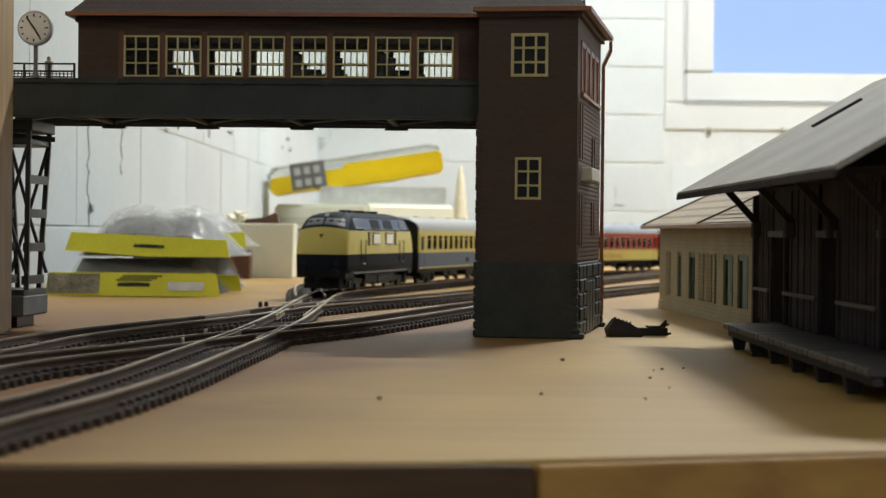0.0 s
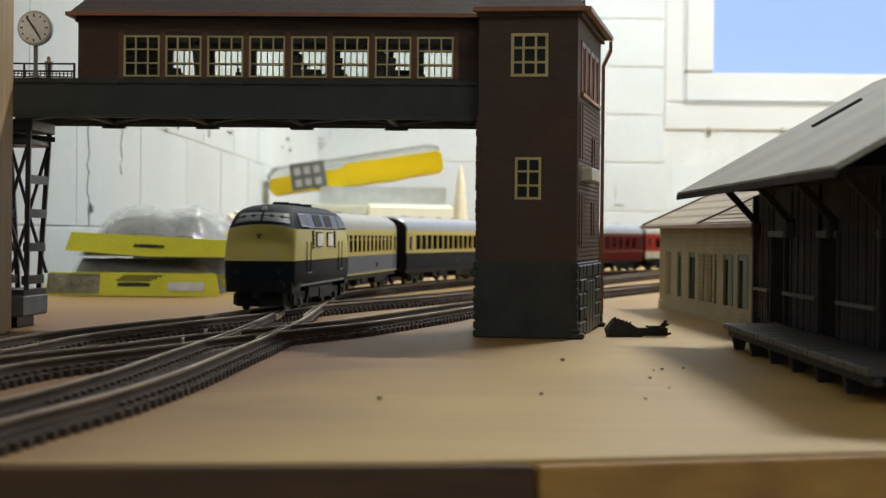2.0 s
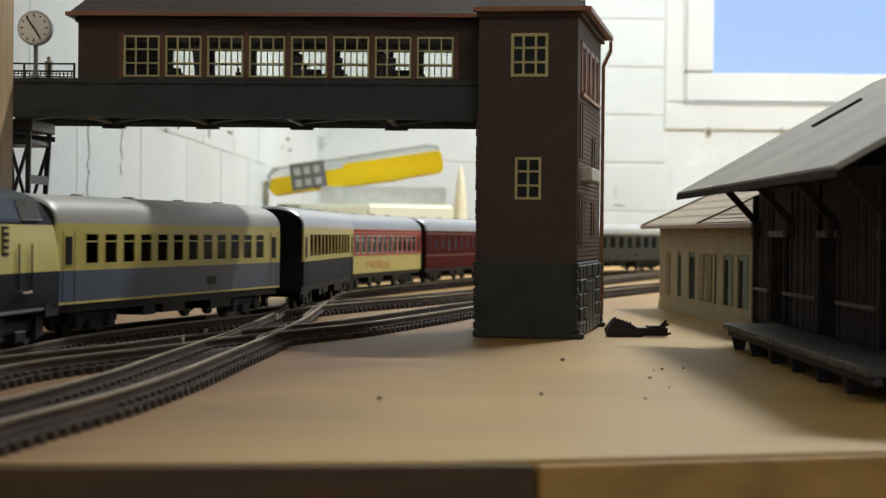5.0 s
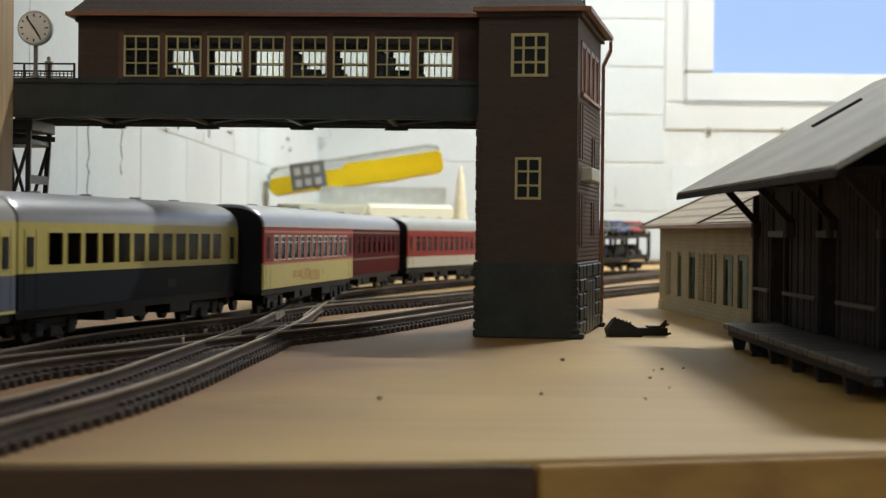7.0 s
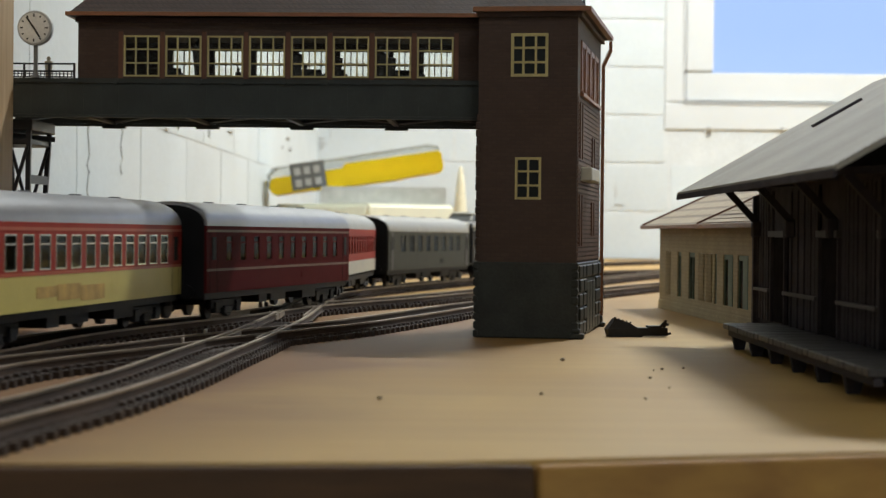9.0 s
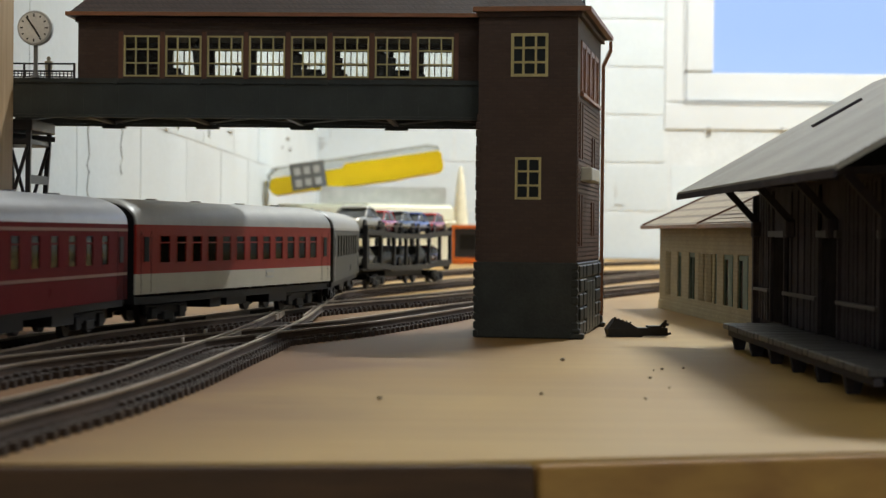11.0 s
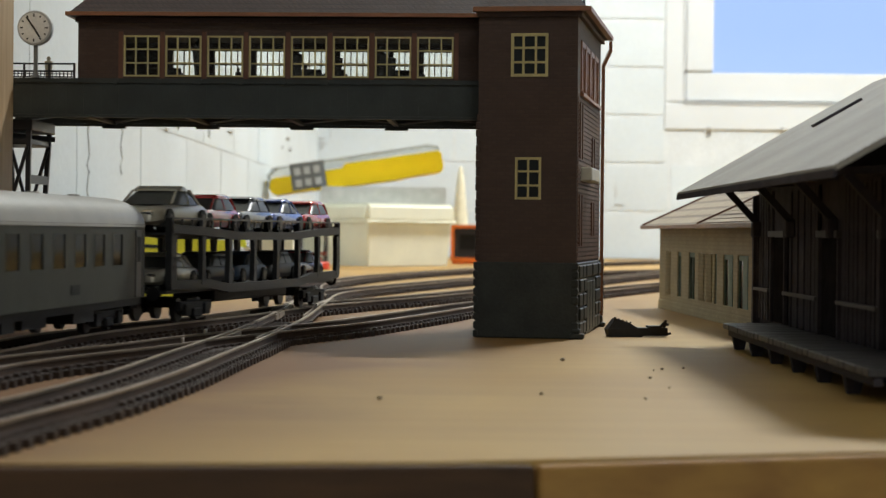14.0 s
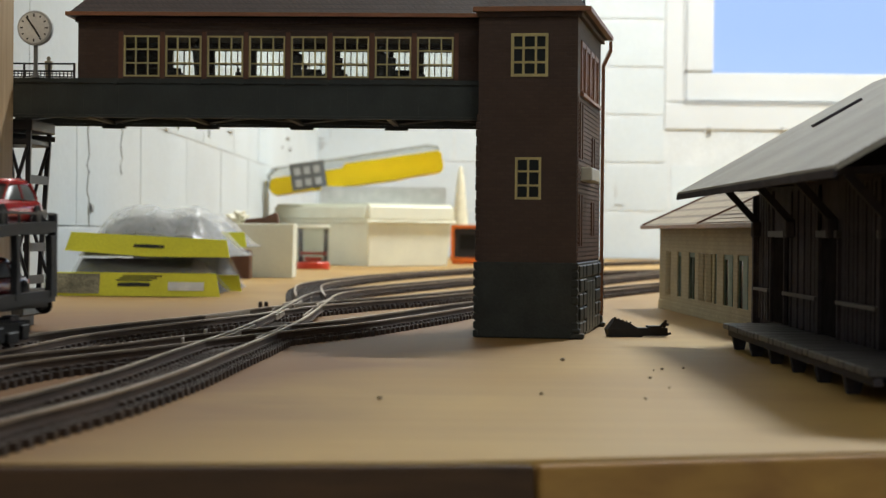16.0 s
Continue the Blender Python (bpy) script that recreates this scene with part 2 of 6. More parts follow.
CHROME = material("bright_metal", (0.6, 0.6, 0.58), 0.25, 0.9)
YELLOWCARD = material("yellow_card", (0.80, 0.76, 0.05), 0.45, spot=0.05, size=0.03)
WHITEPANE = material("white_pane", (0.9, 0.9, 0.88), 0.3)
WHITECARD = material("white_sticker", (0.75, 0.75, 0.73), 0.5)
CRACK = material("grey_crack", (0.40, 0.395, 0.38), 0.8, spot=0.3, size=0.01)
INK = material("black_print", (0.03, 0.03, 0.025), 0.5)
GRAVEL = material("grey_gravel", (0.12, 0.12, 0.11), 0.8, spot=0.2, grain=0.55, size=0.02, bump=1.0, speckle=0.0016)
PALEPLASTIC = material("milky_plastic", (0.78, 0.79, 0.66), 0.4, spot=0.04, size=0.03)
GREYLID = material("grey_plastic", (0.45, 0.46, 0.46), 0.4)
YELLOWPLASTIC = material("yellow_plastic", (0.85, 0.62, 0.010), 0.35, spot=0.04, size=0.04)
REDPLASTIC = material("red_plastic", (0.60, 0.06, 0.03), 0.35)
ORANGEPLASTIC = material("orange_plastic", (0.70, 0.16, 0.02), 0.4)
DARKBROWN = material("dark_brown_wood", (0.10, 0.045, 0.025), 0.5)
WAX = material("ivory_plastic", (0.70, 0.66, 0.50), 0.5)
FIGURE = material("painted_figure", (0.05, 0.045, 0.04), 0.6)
FIGURELIGHT = material("pale_painted_figure", (0.35, 0.31, 0.22), 0.6)


# ---- mesh helpers, all in millimetres ----
def box(bm, x0, y0, z0, x1, y1, z1, m=None):
    vs = [bm.verts.new((x, y, z)) for z in (z0, z1) for x, y in ((x0, y0), (x1, y0), (x1, y1), (x0, y1))]
    for f in ((3, 2, 1, 0), (4, 5, 6, 7), (0, 1, 5, 4), (1, 2, 6, 5), (2, 3, 7, 6), (3, 0, 4, 7)):
        bm.faces.new([vs[i] for i in f])
    if m is not None:
        for v in vs:
            v.co = m @ v.co
    return vs


def bar(bm, a, b, w, h=None):
    """A straight bar of square or flat section from a to b."""
    a, b = Vector(a), Vector(b)
    d = b - a
    m = Matrix.Translation(a) @ d.to_track_quat("X", "Z").to_matrix().to_4x4()
    h = h or w
    return box(bm, 0, -w / 2, -h / 2, d.length, w / 2, h / 2, m)


def drum(bm, c, axis, r, length, n=16, r2=None):
    """A disc or cylinder round an axis, centred on c."""
    m = Matrix.Translation(c) @ Vector(axis).to_track_quat("Z", "Y").to_matrix().to_4x4()
    bmesh.ops.create_cone(bm, cap_ends=True, segments=n, radius1=r, radius2=r if r2 is None else r2, depth=length, matrix=m)


def stack(bm, rings, close=True):
    """Skins a pile of rings of equal length."""
    rows = [[bm.verts.new(p) for p in ring] for ring in rings]
    n = len(rows[0])
    for a, b in zip(rows, rows[1:]):
        for i in range(n):
            bm.faces.new((a[i], a[(i + 1) % n], b[(i + 1) % n], b[i]))
    if close:
        bm.faces.new(rows[0][::-1])
        bm.faces.new(rows[-1])
    return rows


def soften(bm, width, segments=1):
    bmesh.ops.bevel(bm, geom=list(bm.edges), offset=width, segments=segments, affect="EDGES", clamp_overlap=True)


def mesh_of(name, bm, mat, smooth=False, place=None):
    bmesh.ops.recalc_face_normals(bm, faces=bm.faces)
    if place is not None:
        for v in bm.verts:
            v.co = place(v.co)
    for v in bm.verts:
        v.co *= MM
    me = bpy.data.meshes.new(name)
    if smooth:
        for f in bm.faces:
            f.smooth = True
    bm.to_mesh(me)
    bm.free()
    me.materials.append(mat)
    if smooth:
        me.set_sharp_from_angle(angle=radians(38))
    return me


def part(name, bm, mat, parent, label="", smooth=False, place=None):
    ob = new(name, mesh_of(name, bm, mat, smooth, place))
    ob.parent = parent
    return tagged(ob, label)


def piece(name, mesh, parent, m):
    """One more object on a shared mesh."""
    ob = new(name, mesh)
    ob.parent = parent
    ob.matrix_basis = m
    return ob


def thing(name, label, category, m=None, group="", kind=""):
    ob = new(name)
    ob.empty_display_size = 0.01
    if m is not None:
        ob.matrix_basis = m
    return tagged(ob, label, category, group, kind)


def at_mm(x, y, z, rz=0, rx=0, ry=0):
    return pose(x * MM, y * MM, z * MM, rx, ry, rz)


# ---- the layout's board and the room ----
def build_board():
    board = thing("layout_board", "bare pale plywood layout board with a raw front edge", "board", kind="structure")
    bm = bmesh.new()
    outline = [(-84, 327), (0, 337), (86, 362), (330, 432), (2900, 1170), (2900, 3330), (-225, 3330), (-275, 1200), (-284, -2400), (-84, -2400)]
    top = [bm.verts.new((x, y, 0)) for x, y in outline]
    low = [bm.verts.new((x, y, -15)) for x, y in outline]
    bm.faces.new(top)
    bm.faces.new(low[::-1])
    for i in range(len(top)):
        j = (i + 1) % len(top)
        bm.faces.new((top[j], top[i], low[i], low[j]))
    part("board_top", bm, BOARD, board)
    for a, b, mat, lab in (((-84, 325.6), (16.5, 337.6), EDGE, "darker raw edge strip"), ((17, 337.6), (86, 360.5), EDGE2, "lighter raw edge strip"), ((86.4, 360.6), (330, 430.5), EDGE2, "lighter raw edge strip")):
        bm = bmesh.new()
        bar(bm, (*a, -9), (*b, -9), 2.6, 17.0)
        soften(bm, 0.5)
        part("edge_strip", bm, mat, board, lab)


def build_room():
    rng = random.Random(4)
    # back wall of painted blocks, with a real opening for the window
    wx0, wx1, wz0, wz1 = 389, 1190, 232, 1000
    wall = thing("wall_north", "white painted block wall behind the layout", "wall", kind="structure")
    bm = bmesh.new()
    for x0, z0, x1, z1 in ((-400, -800, 3100, wz0), (-400, wz1, 3100, 1900), (-400, wz0, wx0, wz1), (wx1, wz0, 3100, wz1)):
        box(bm, x0, 3347.6, z0, x1, 3560, z1)
    part("wall_core", bm, JOINT, wall)
    course, length = 83.5, 250.0
    row = 0
    z = 0.0 - 1.5
    while z < 470:
        x = -232 - (length / 2 if row % 2 else 0)
        while x < 1900:
            a, b, c, d = max(x + 1.8, -222), x + length - 1.8, z + 1.5, z + course - 1.5
            if not (b > wx0 - 3 and a < wx1 + 3 and d > wz0 - 3) and b > a + 10:
                bm = bmesh.new()
                box(bm, a, 3346.9 + rng.uniform(-0.35, 0.35), c, b, 3356, d)
                soften(bm, 1.2, 2)
                part("block", bm, WALLPAINT, wall)
            elif b > a + 10 and a < wx0 - 12 and d > wz0 - 3:
                bm = bmesh.new()
                box(bm, a, 3346.5, c, wx0 - 4, 3356, d)
                soften(bm, 2.5, 2)
                part("block", bm, WALLPAINT, wall)
            x += length
        z += course
        row += 1
    # left wall, running away from the layout's end into the corner
    left = thing("wall_west", "white painted block wall with worn joints and cracks", "wall", kind="structure")
    ax, ay, bx, by = -290.0, -2500.0, -222.0, 3350.0
    dx, dy = bx - ax, by - ay
    ln = math.hypot(dx, dy)
    rot = Matrix.Translation((ax, ay, 0)) @ Matrix.Rotation(math.atan2(dy, dx), 4, "Z")
    bm = bmesh.new()
    box(bm, -100, -2.2, -800, ln + 200, 200, 1900, rot)
    part("wall_core", bm, JOINT, left)
    row, z = 0, -41.0
    while z < 470:
        x = 2900.0 + (length / 2 if row % 2 else 0) + rng.uniform(-20, 20)
        while x < ln - 5:
            b = min(x + length, ln)
            bm = bmesh.new()
            box(bm, x + 0.15, -2.6 + rng.uniform(-0.25, 0.25), z + 0.15, b - 0.15, 6, z + course - 0.15, rot)
            soften(bm, 1.0, 2)
            part("block", bm, WALLPAINT, left)
            x += length
        z += course
        row += 1
    for n, p in (("wall_east", (3100, -2600, -800, 3200, 3560, 1900)), ("wall_south", (-500, -2700, -800, 3200, -2600, 1900)), ("floor", (-500, -2700, -860, 3200, 3560, -800)), ("ceiling", (-500, -2700, 1900, 3200, 3560, 1960))):
        bm = bmesh.new()
        box(bm, *p)
        me = mesh_of(n, bm, {"floor": FLOOR, "ceiling": CEIL}.get(n, WALLPAINT))
        tagged(new(n, me), {"floor": "grey painted concrete floor", "ceiling": "plain pale ceiling"}.get(n, "plain white painted wall"), n.split("_")[0], kind="structure")
    # the window
    win = thing("window_1", "white framed basement window with a blue evening pane", "window", kind="structure")
    bm = bmesh.new()
    for x0, z0, x1, z1 in ((wx0 - 6, wz0 - 6, wx1, 274), (wx0 - 6, 274.5, 418, wz1), (1160, 274.5, wx1, wz1), (418.5, 970, 1159.5, wz1)):
        box(bm, x0, 3344.6, z0, x1, 3420, z1)
    soften(bm, 2)
    part("window_frame", bm, UPVC, win)
    bm = bmesh.new()
    for x0, z0, x1, z1 in ((420, 276, 1158, 327), (420, 327.5, 469, 930), (1110, 327.5, 1158, 930), (420, 930.5, 1158, 968)):
        box(bm, x0, 3352, z0, x1, 3410, z1)
    soften(bm, 3, 2)
    part("sash", bm, UPVC, win)
    bm = bmesh.new()
    box(bm, 415.0, 3343.2, 271.2, 418.2, 3346, wz1)
    box(bm, 418.2, 3343.2, 271.2, 1160, 3346, 274.0)
    part("seal", bm, GREYLID, win, "grey rubber seal")
    bm = bmesh.new()
    box(bm, 466, 3386, 324, 1113, 3389, 933)
    pane = part("pane", bm, PANE, win)
    pane.visible_shadow = False
    for x in (462, 590, 760):
        bm = bmesh.new()
        drum(bm, (x, 3344, 229.0), (0, 0, 1), 5, 5, 10)
        part("sill_bracket", bm, GREYLID, win)
    bm = bmesh.new()
    box(bm, -200, 3900, -200, 2600, 3910, 2000)
    tagged(new("backdrop", mesh_of("backdrop", bm, glow("evening_sky", (0.40, 0.57, 1.0), 1.2))), "plain blue evening sky outside the window", "sky", kind="structure")
    # chips and cracks in the paint
    chip = random.Random(21)
    for x, z, w, h in ((-283 + 14, 196, 26, 5), (-262, 205, 16, 3), (-250, 190, 8, 6), (-198, 214, 4, 24), (300, 120, 4, 30), (306, 96, 22, 4)):
        bm = bmesh.new()
        ring = []
        for k in range(9):
            a = k * math.tau / 9
            r = chip.uniform(0.6, 1.0)
            ring.append((max(x, -214) + w / 2 * r * math.cos(a), z + h / 2 * r * math.sin(a)))
        stack(bm, [[(p, 3345.2, q) for p, q in ring], [(p, 3346.4, q) for p, q in ring]])
        part("paint_chip", bm, GREYLID, wall, "grey chip in the white paint")
    for t, z, w, h in ((3822, 56, 14, 7), (4150, 128, 26, 2), (4215, 140, 1.6, 22), (4330, 150, 40, 2), (4420, 142, 1.6, 24), (4600, 150, 60, 3), (5270, 176, 60, 6), (5310, 163, 44, 7), (5190, 160, 30, 4)):
        bm = bmesh.new()
        ring = []
        for k in range(11):
            a = k * math.tau / 11
            r = chip.uniform(0.4, 1.0)
            ring.append((t + w / 2 * r * math.cos(a), z + h / 2 * r * math.sin(a)))
        stack(bm, [[tuple(rot @ Vector((p, -4.4, q))) for p, q in ring], [tuple(rot @ Vector((p, -3.0, q))) for p, q in ring]])
        part("paint_chip", bm, CRACK, left, "grey crack in the white paint")
    for t0, za, zb, wide in ((3812, 118, 50, 0.7), (3938, 126, 84, 0.4)):
        bm = bmesh.new()
        z, t = za, t0
        while z > zb:
            z2, t2 = z - chip.uniform(4, 9), t0 + chip.uniform(-5, 5)
            bar(bm, rot @ Vector((t, -3.0, z)), rot @ Vector((t2, -3.0, z2)), 0.6, wide * chip.uniform(0.5, 1.6) + 0.3)
            z, t = z2, t2
        part("crack", bm, CRACK, left, "jagged grey crack in the white paint")
    # ceiling lamp, and an added unseen one for the fill behind the camera
    for x, y in ((800, 2360), (550, -2100)):
        lamp = thing("ceiling_and_fill_lamp", "long white ceiling lamp, the one behind the camera an added fill", "lamp", at_mm(x, y, 1866), "ceiling lamps")
        bm = bmesh.new()
        box(bm, -300, -90, 8, 300, 90, 33.9)
        soften(bm, 4)
        part("housing", bm, UPVC, lamp)
        bm = bmesh.new()
        box(bm, -290, -80, 2, 290, 80, 7.5)
        part("diffuser", bm, glow("lamp_diffuser", (1.0, 0.93, 0.8), 3.0), lamp)


# ---- track ----
def curve_points(control, step=6.0):
    """A smooth plan line through the control points, as (x, y) every few millimetres."""
    cp = [Vector(p) for p in control]
    pts = [2 * cp[0] - cp[1], *cp, 2 * cp[-1] - cp[-2]]
    out = []
    for p0, p1, p2, p3 in zip(pts, pts[1:], pts[2:], pts[3:]):
        d0, d1, d2 = (p1 - p0).length, (p2 - p1).length, (p3 - p2).length
        m1 = ((p2 - p1) / d1 * d0 + (p1 - p0) / d0 * d1) / (d0 + d1) * d1
        m2 = ((p3 - p2) / d2 * d1 + (p2 - p1) / d1 * d2) / (d1 + d2) * d1
        n = max(3, int(d1 / step))
        for k in range(n):
            t = k / n
            out.append((2 * t**3 - 3 * t * t + 1) * p1 + (t**3 - 2 * t * t + t) * m1 + (3 * t * t - 2 * t**3) * p2 + (t**3 - t * t) * m2)
    out.append(cp[-1])
    return out


LINE_TRAIN = [(2900, 2527), (1600, 2527), (1032, 2527), (800, 2497), (582, 2406), (413, 2279), (286, 2130), (183.4, 1958.6), (99.1, 1777.4), (34.8, 1588.1), (-14.8, 1394.4), (-44, 1272), (-60, 1199.5), (-67, 1150), (-69.2, 1100), (-69, 1050), (-69, 1000), (-70.5, 950), (-76, 898), (-85, 850), (-98, 798), (-111, 750), (-122, 703), (-130, 655), (-135, 600), (-146, 480), (-160, 360), (-170, 200), (-176, 0), (-178, -300), (-178, -2350)]
LINE_A = [(640, 2940), (440, 2560), (300, 2170), (164, 1720), (20, 1209), (-25, 1060), (-52, 985), (-70, 925), (-79, 881), (-88, 828), (-100, 781), (-120, 700), (-130, 645), (-135, 584), (-146, 480), (-160, 360), (-170, 200), (-176, 0), (-178, -300), (-178, -2350)]
LINE_B = [(560, 2480), (400, 2060), (240, 1640), (129, 1341), (17, 982), (-20, 829), (-41, 752), (-62, 695), (-82, 637), (-95, 588), (-109, 547), (-117, 520), (-126, 440), (-134, 300), (-138, 100), (-139, -300), (-139, -2350)]
LINE_C = [(-68.5, 1040), (-67, 930), (-65.5, 805), (-67.5, 660), (-71, 570), (-76.5, 455), (-81.5, 405), (-86.5, 372), (-93, 320), (-100, 200), (-103, 0), (-103, -2350)]
LINE_D = [(760, 3200), (500, 3060), (380, 2900), (267, 2680), (110, 2230), (33, 1990), (-42, 1690), (-78, 1480), (-90, 1340), (-84, 1200), (-74, 1080)]


def sweep(bm, pts, off, w, z0, z1):
    """A rail-like strip along a plan line, off millimetres to its right."""
    rows = []
    for i, p in enumerate(pts):
        d = (pts[min(i + 1, len(pts) - 1)] - pts[max(i - 1, 0)]).normalized()
        n = Vector((d.y, -d.x))
        a, b = p + n * (off - w / 2), p + n * (off + w / 2)
        rows.append([bm.verts.new((*a, z0)), bm.verts.new((*b, z0)), bm.verts.new((*b, z1)), bm.verts.new((*a, z1))])
    for r, s in zip(rows, rows[1:]):
        for i in range(4):
            bm.faces.new((r[i], r[(i + 1) % 4], s[(i + 1) % 4], s[i]))
    bm.faces.new(rows[0][::-1])
    bm.faces.new(rows[-1])


def build_track(line, label, gauge=17.0, near=(420, 1150), skip=None, guard=(), fittings=()):
    """Nickel rails on brown plastic sleepers; those nearest the lens are pieces of their own."""
    track = thing("railway_track", label, "railway track", group="tracks of the layout")
    pts = curve_points(line)
    for side in (-1, 1):
        bm = bmesh.new()
        sweep(bm, pts, side * gauge / 2, 0.7, 2.3, 4.3)
        sweep(bm, pts, side * gauge / 2, 2.0, 2.0, 2.5)
        rail = part("rail", bm, RAILSIDE, track)
        bm = bmesh.new()
        sweep(bm, pts, side * gauge / 2, 1.1, 4.3, 5.0)
        part("rail_head", bm, RAIL, rail, "shiny nickel rail head")
    for side in (-1, 1) if guard else ():
        for a, b in guard:
            some = [p for p in pts if a < p.y < b and p.x < 0]
            bm = bmesh.new()
            sweep(bm, some, side * (gauge / 2 - 2.4), 0.7, 2.4, 4.8)
            part("guard_rail", bm, RAIL, track, "short bright guard rail")
    bm = bmesh.new()
    box(bm, -1.3, -gauge * 0.84, 0, 1.3, gauge * 0.84, 1.9)
    for s in (-1, 1):
        box(bm, -1.1, s * gauge / 2 - 2.3, 1.9, 1.1, s * gauge / 2 + 2.3, 2.6)
    shared = mesh_of("sleeper", bm, SLEEPER)
    for x, y, a in fittings:
        bm = bmesh.new()
        m = Matrix.Translation((x, y, 0)) @ Matrix.Rotation(radians(a), 4, "Z")
        box(bm, -0.35, -4.5, 2.4, 0.35, 4.5, 4.9, m)
        soften(bm, 0.1)
        part("frog", bm, RAIL, track, "bright crossing nose")
    rest = bmesh.new()
    acc, prev, count = 0.0, pts[0], 0
    for i, p in enumerate(pts[1:], 1):
        seg = (p - prev).length
        while acc + seg >= 6.8:
            q = prev + (p - prev) * ((6.8 - acc) / seg)
            seg = (p - q).length
            prev, acc = q, 0.0
            d = (pts[min(i + 1, len(pts) - 1)] - pts[i - 1]).normalized()
            if skip and skip(q):
                continue
            m = Matrix.Translation((q.x, q.y, 0)) @ Matrix.Rotation(math.atan2(d.y, d.x), 4, "Z")
            if near[0] < q.y < near[1]:
                piece("sleeper", shared, track, at_mm(q.x, q.y, 0, math.degrees(math.atan2(d.y, d.x))))
            elif q.y > 250:
                box(rest, -1.3, -gauge * 0.84, 0, 1.3, gauge * 0.84, 1.9, m)
        acc += seg
        prev = p
    if rest.verts:
        tagged(part("sleeper_row", rest, SLEEPER, track), kind="stuff")
    return track


# ---- bridge signal box: tower, bridge house, trestle ----
TW, TD = 39.0, 108.0
TOWER_YAW = radians(-9.3)


def in_tower(v):
    """Tower plan: v.x along its front, v.y into its depth."""
    c, s = math.cos(TOWER_YAW), math.sin(TOWER_YAW)
    return Vector((13.0 + c * v.x - s * v.y, 747.0 + s * v.x + c * v.y, v.z))


def lattice_window(parent, x0, z0, x1, z1, cols, rows, frame_mat, pane_mat, y=0.0, bar_w=0.7, place=None, deep=1.0, side=-1):
    """A moulded window: outer frame, glazing bars and a pane set back in the wall; side -1 faces the lens."""
    bm = bmesh.new()
    w = bar_w
    ya, yb = (y - 0.5, y + deep) if side < 0 else (y - deep, y + 0.5)
    box(bm, x0, ya, z0, x0 + w * 1.3, yb, z1)
    box(bm, x1 - w * 1.3, ya, z0, x1, yb, z1)
    box(bm, x0 + w * 1.3, ya, z0, x1 - w * 1.3, yb, z0 + w * 1.3)
    box(bm, x0 + w * 1.3, ya, z1 - w * 1.3, x1 - w * 1.3, yb, z1)
    for i in range(1, cols):
        x = x0 + (x1 - x0) * i / cols
        box(bm, x - w / 2, ya + 0.12, z0 + w * 1.3, x + w / 2, yb - 0.1, z1 - w * 1.3)
    for j in range(1, rows):
        z = z0 + (z1 - z0) * j / rows
        for i in range(cols):
            xa = x0 + w * 1.3 if i == 0 else x0 + (x1 - x0) * i / cols + w / 2
            xb = x1 - w * 1.3 if i == cols - 1 else x0 + (x1 - x0) * (i + 1) / cols - w / 2
            box(bm, xa, ya + 0.2, z - w / 2, xb, yb - 0.2, z + w / 2)
    win = part("window", bm, frame_mat, parent, place=place)
    bm = bmesh.new()
    yp = y + deep * 0.6 if side < 0 else y - deep * 0.6
    box(bm, x0 + 0.3, yp - 0.1, z0 + 0.3, x1 - 0.3, yp + 0.1, z1 - 0.3)
    p = part("pane", bm, pane_mat, win, place=place)
    p.visible_shadow = False
    return win


def wall_with_openings(bm, x0, x1, z0, z1, y0, y1, holes, turn=False):
    """A wall slab with rectangular openings right through it, in one piece; turn: it runs along y."""
    xs = sorted({x0, x1, *[h[0] for h in holes], *[h[2] for h in holes]})
    zs = sorted({z0, z1, *[h[1] for h in holes], *[h[3] for h in holes]})

    def solid(i, k):
        if not (0 <= i < len(xs) - 1 and 0 <= k < len(zs) - 1):
            return False
        cx, cz = (xs[i] + xs[i + 1]) / 2, (zs[k] + zs[k + 1]) / 2
        return not any(h[0] < cx < h[2] and h[1] < cz < h[3] for h in holes)

    grid = {}

    def vert(i, k, y):
        if (i, k, y) not in grid:
            grid[i, k, y] = bm.verts.new((y, xs[i], zs[k]) if turn else (xs[i], y, zs[k]))
        return grid[i, k, y]

    for i in range(len(xs) - 1):
        for k in range(len(zs) - 1):
            if not solid(i, k):
                continue
            for y in (y0, y1):
                bm.faces.new((vert(i, k, y), vert(i + 1, k, y), vert(i + 1, k + 1, y), vert(i, k + 1, y)))
            for di, dk, a, b in ((-1, 0, (i, k), (i, k + 1)), (1, 0, (i + 1, k), (i + 1, k + 1)), (0, -1, (i, k), (i + 1, k)), (0, 1, (i, k + 1), (i + 1, k + 1))):
                if not solid(i + di, k + dk):
                    bm.faces.new((vert(*a, y0), vert(*b, y0), vert(*b, y1), vert(*a, y1)))


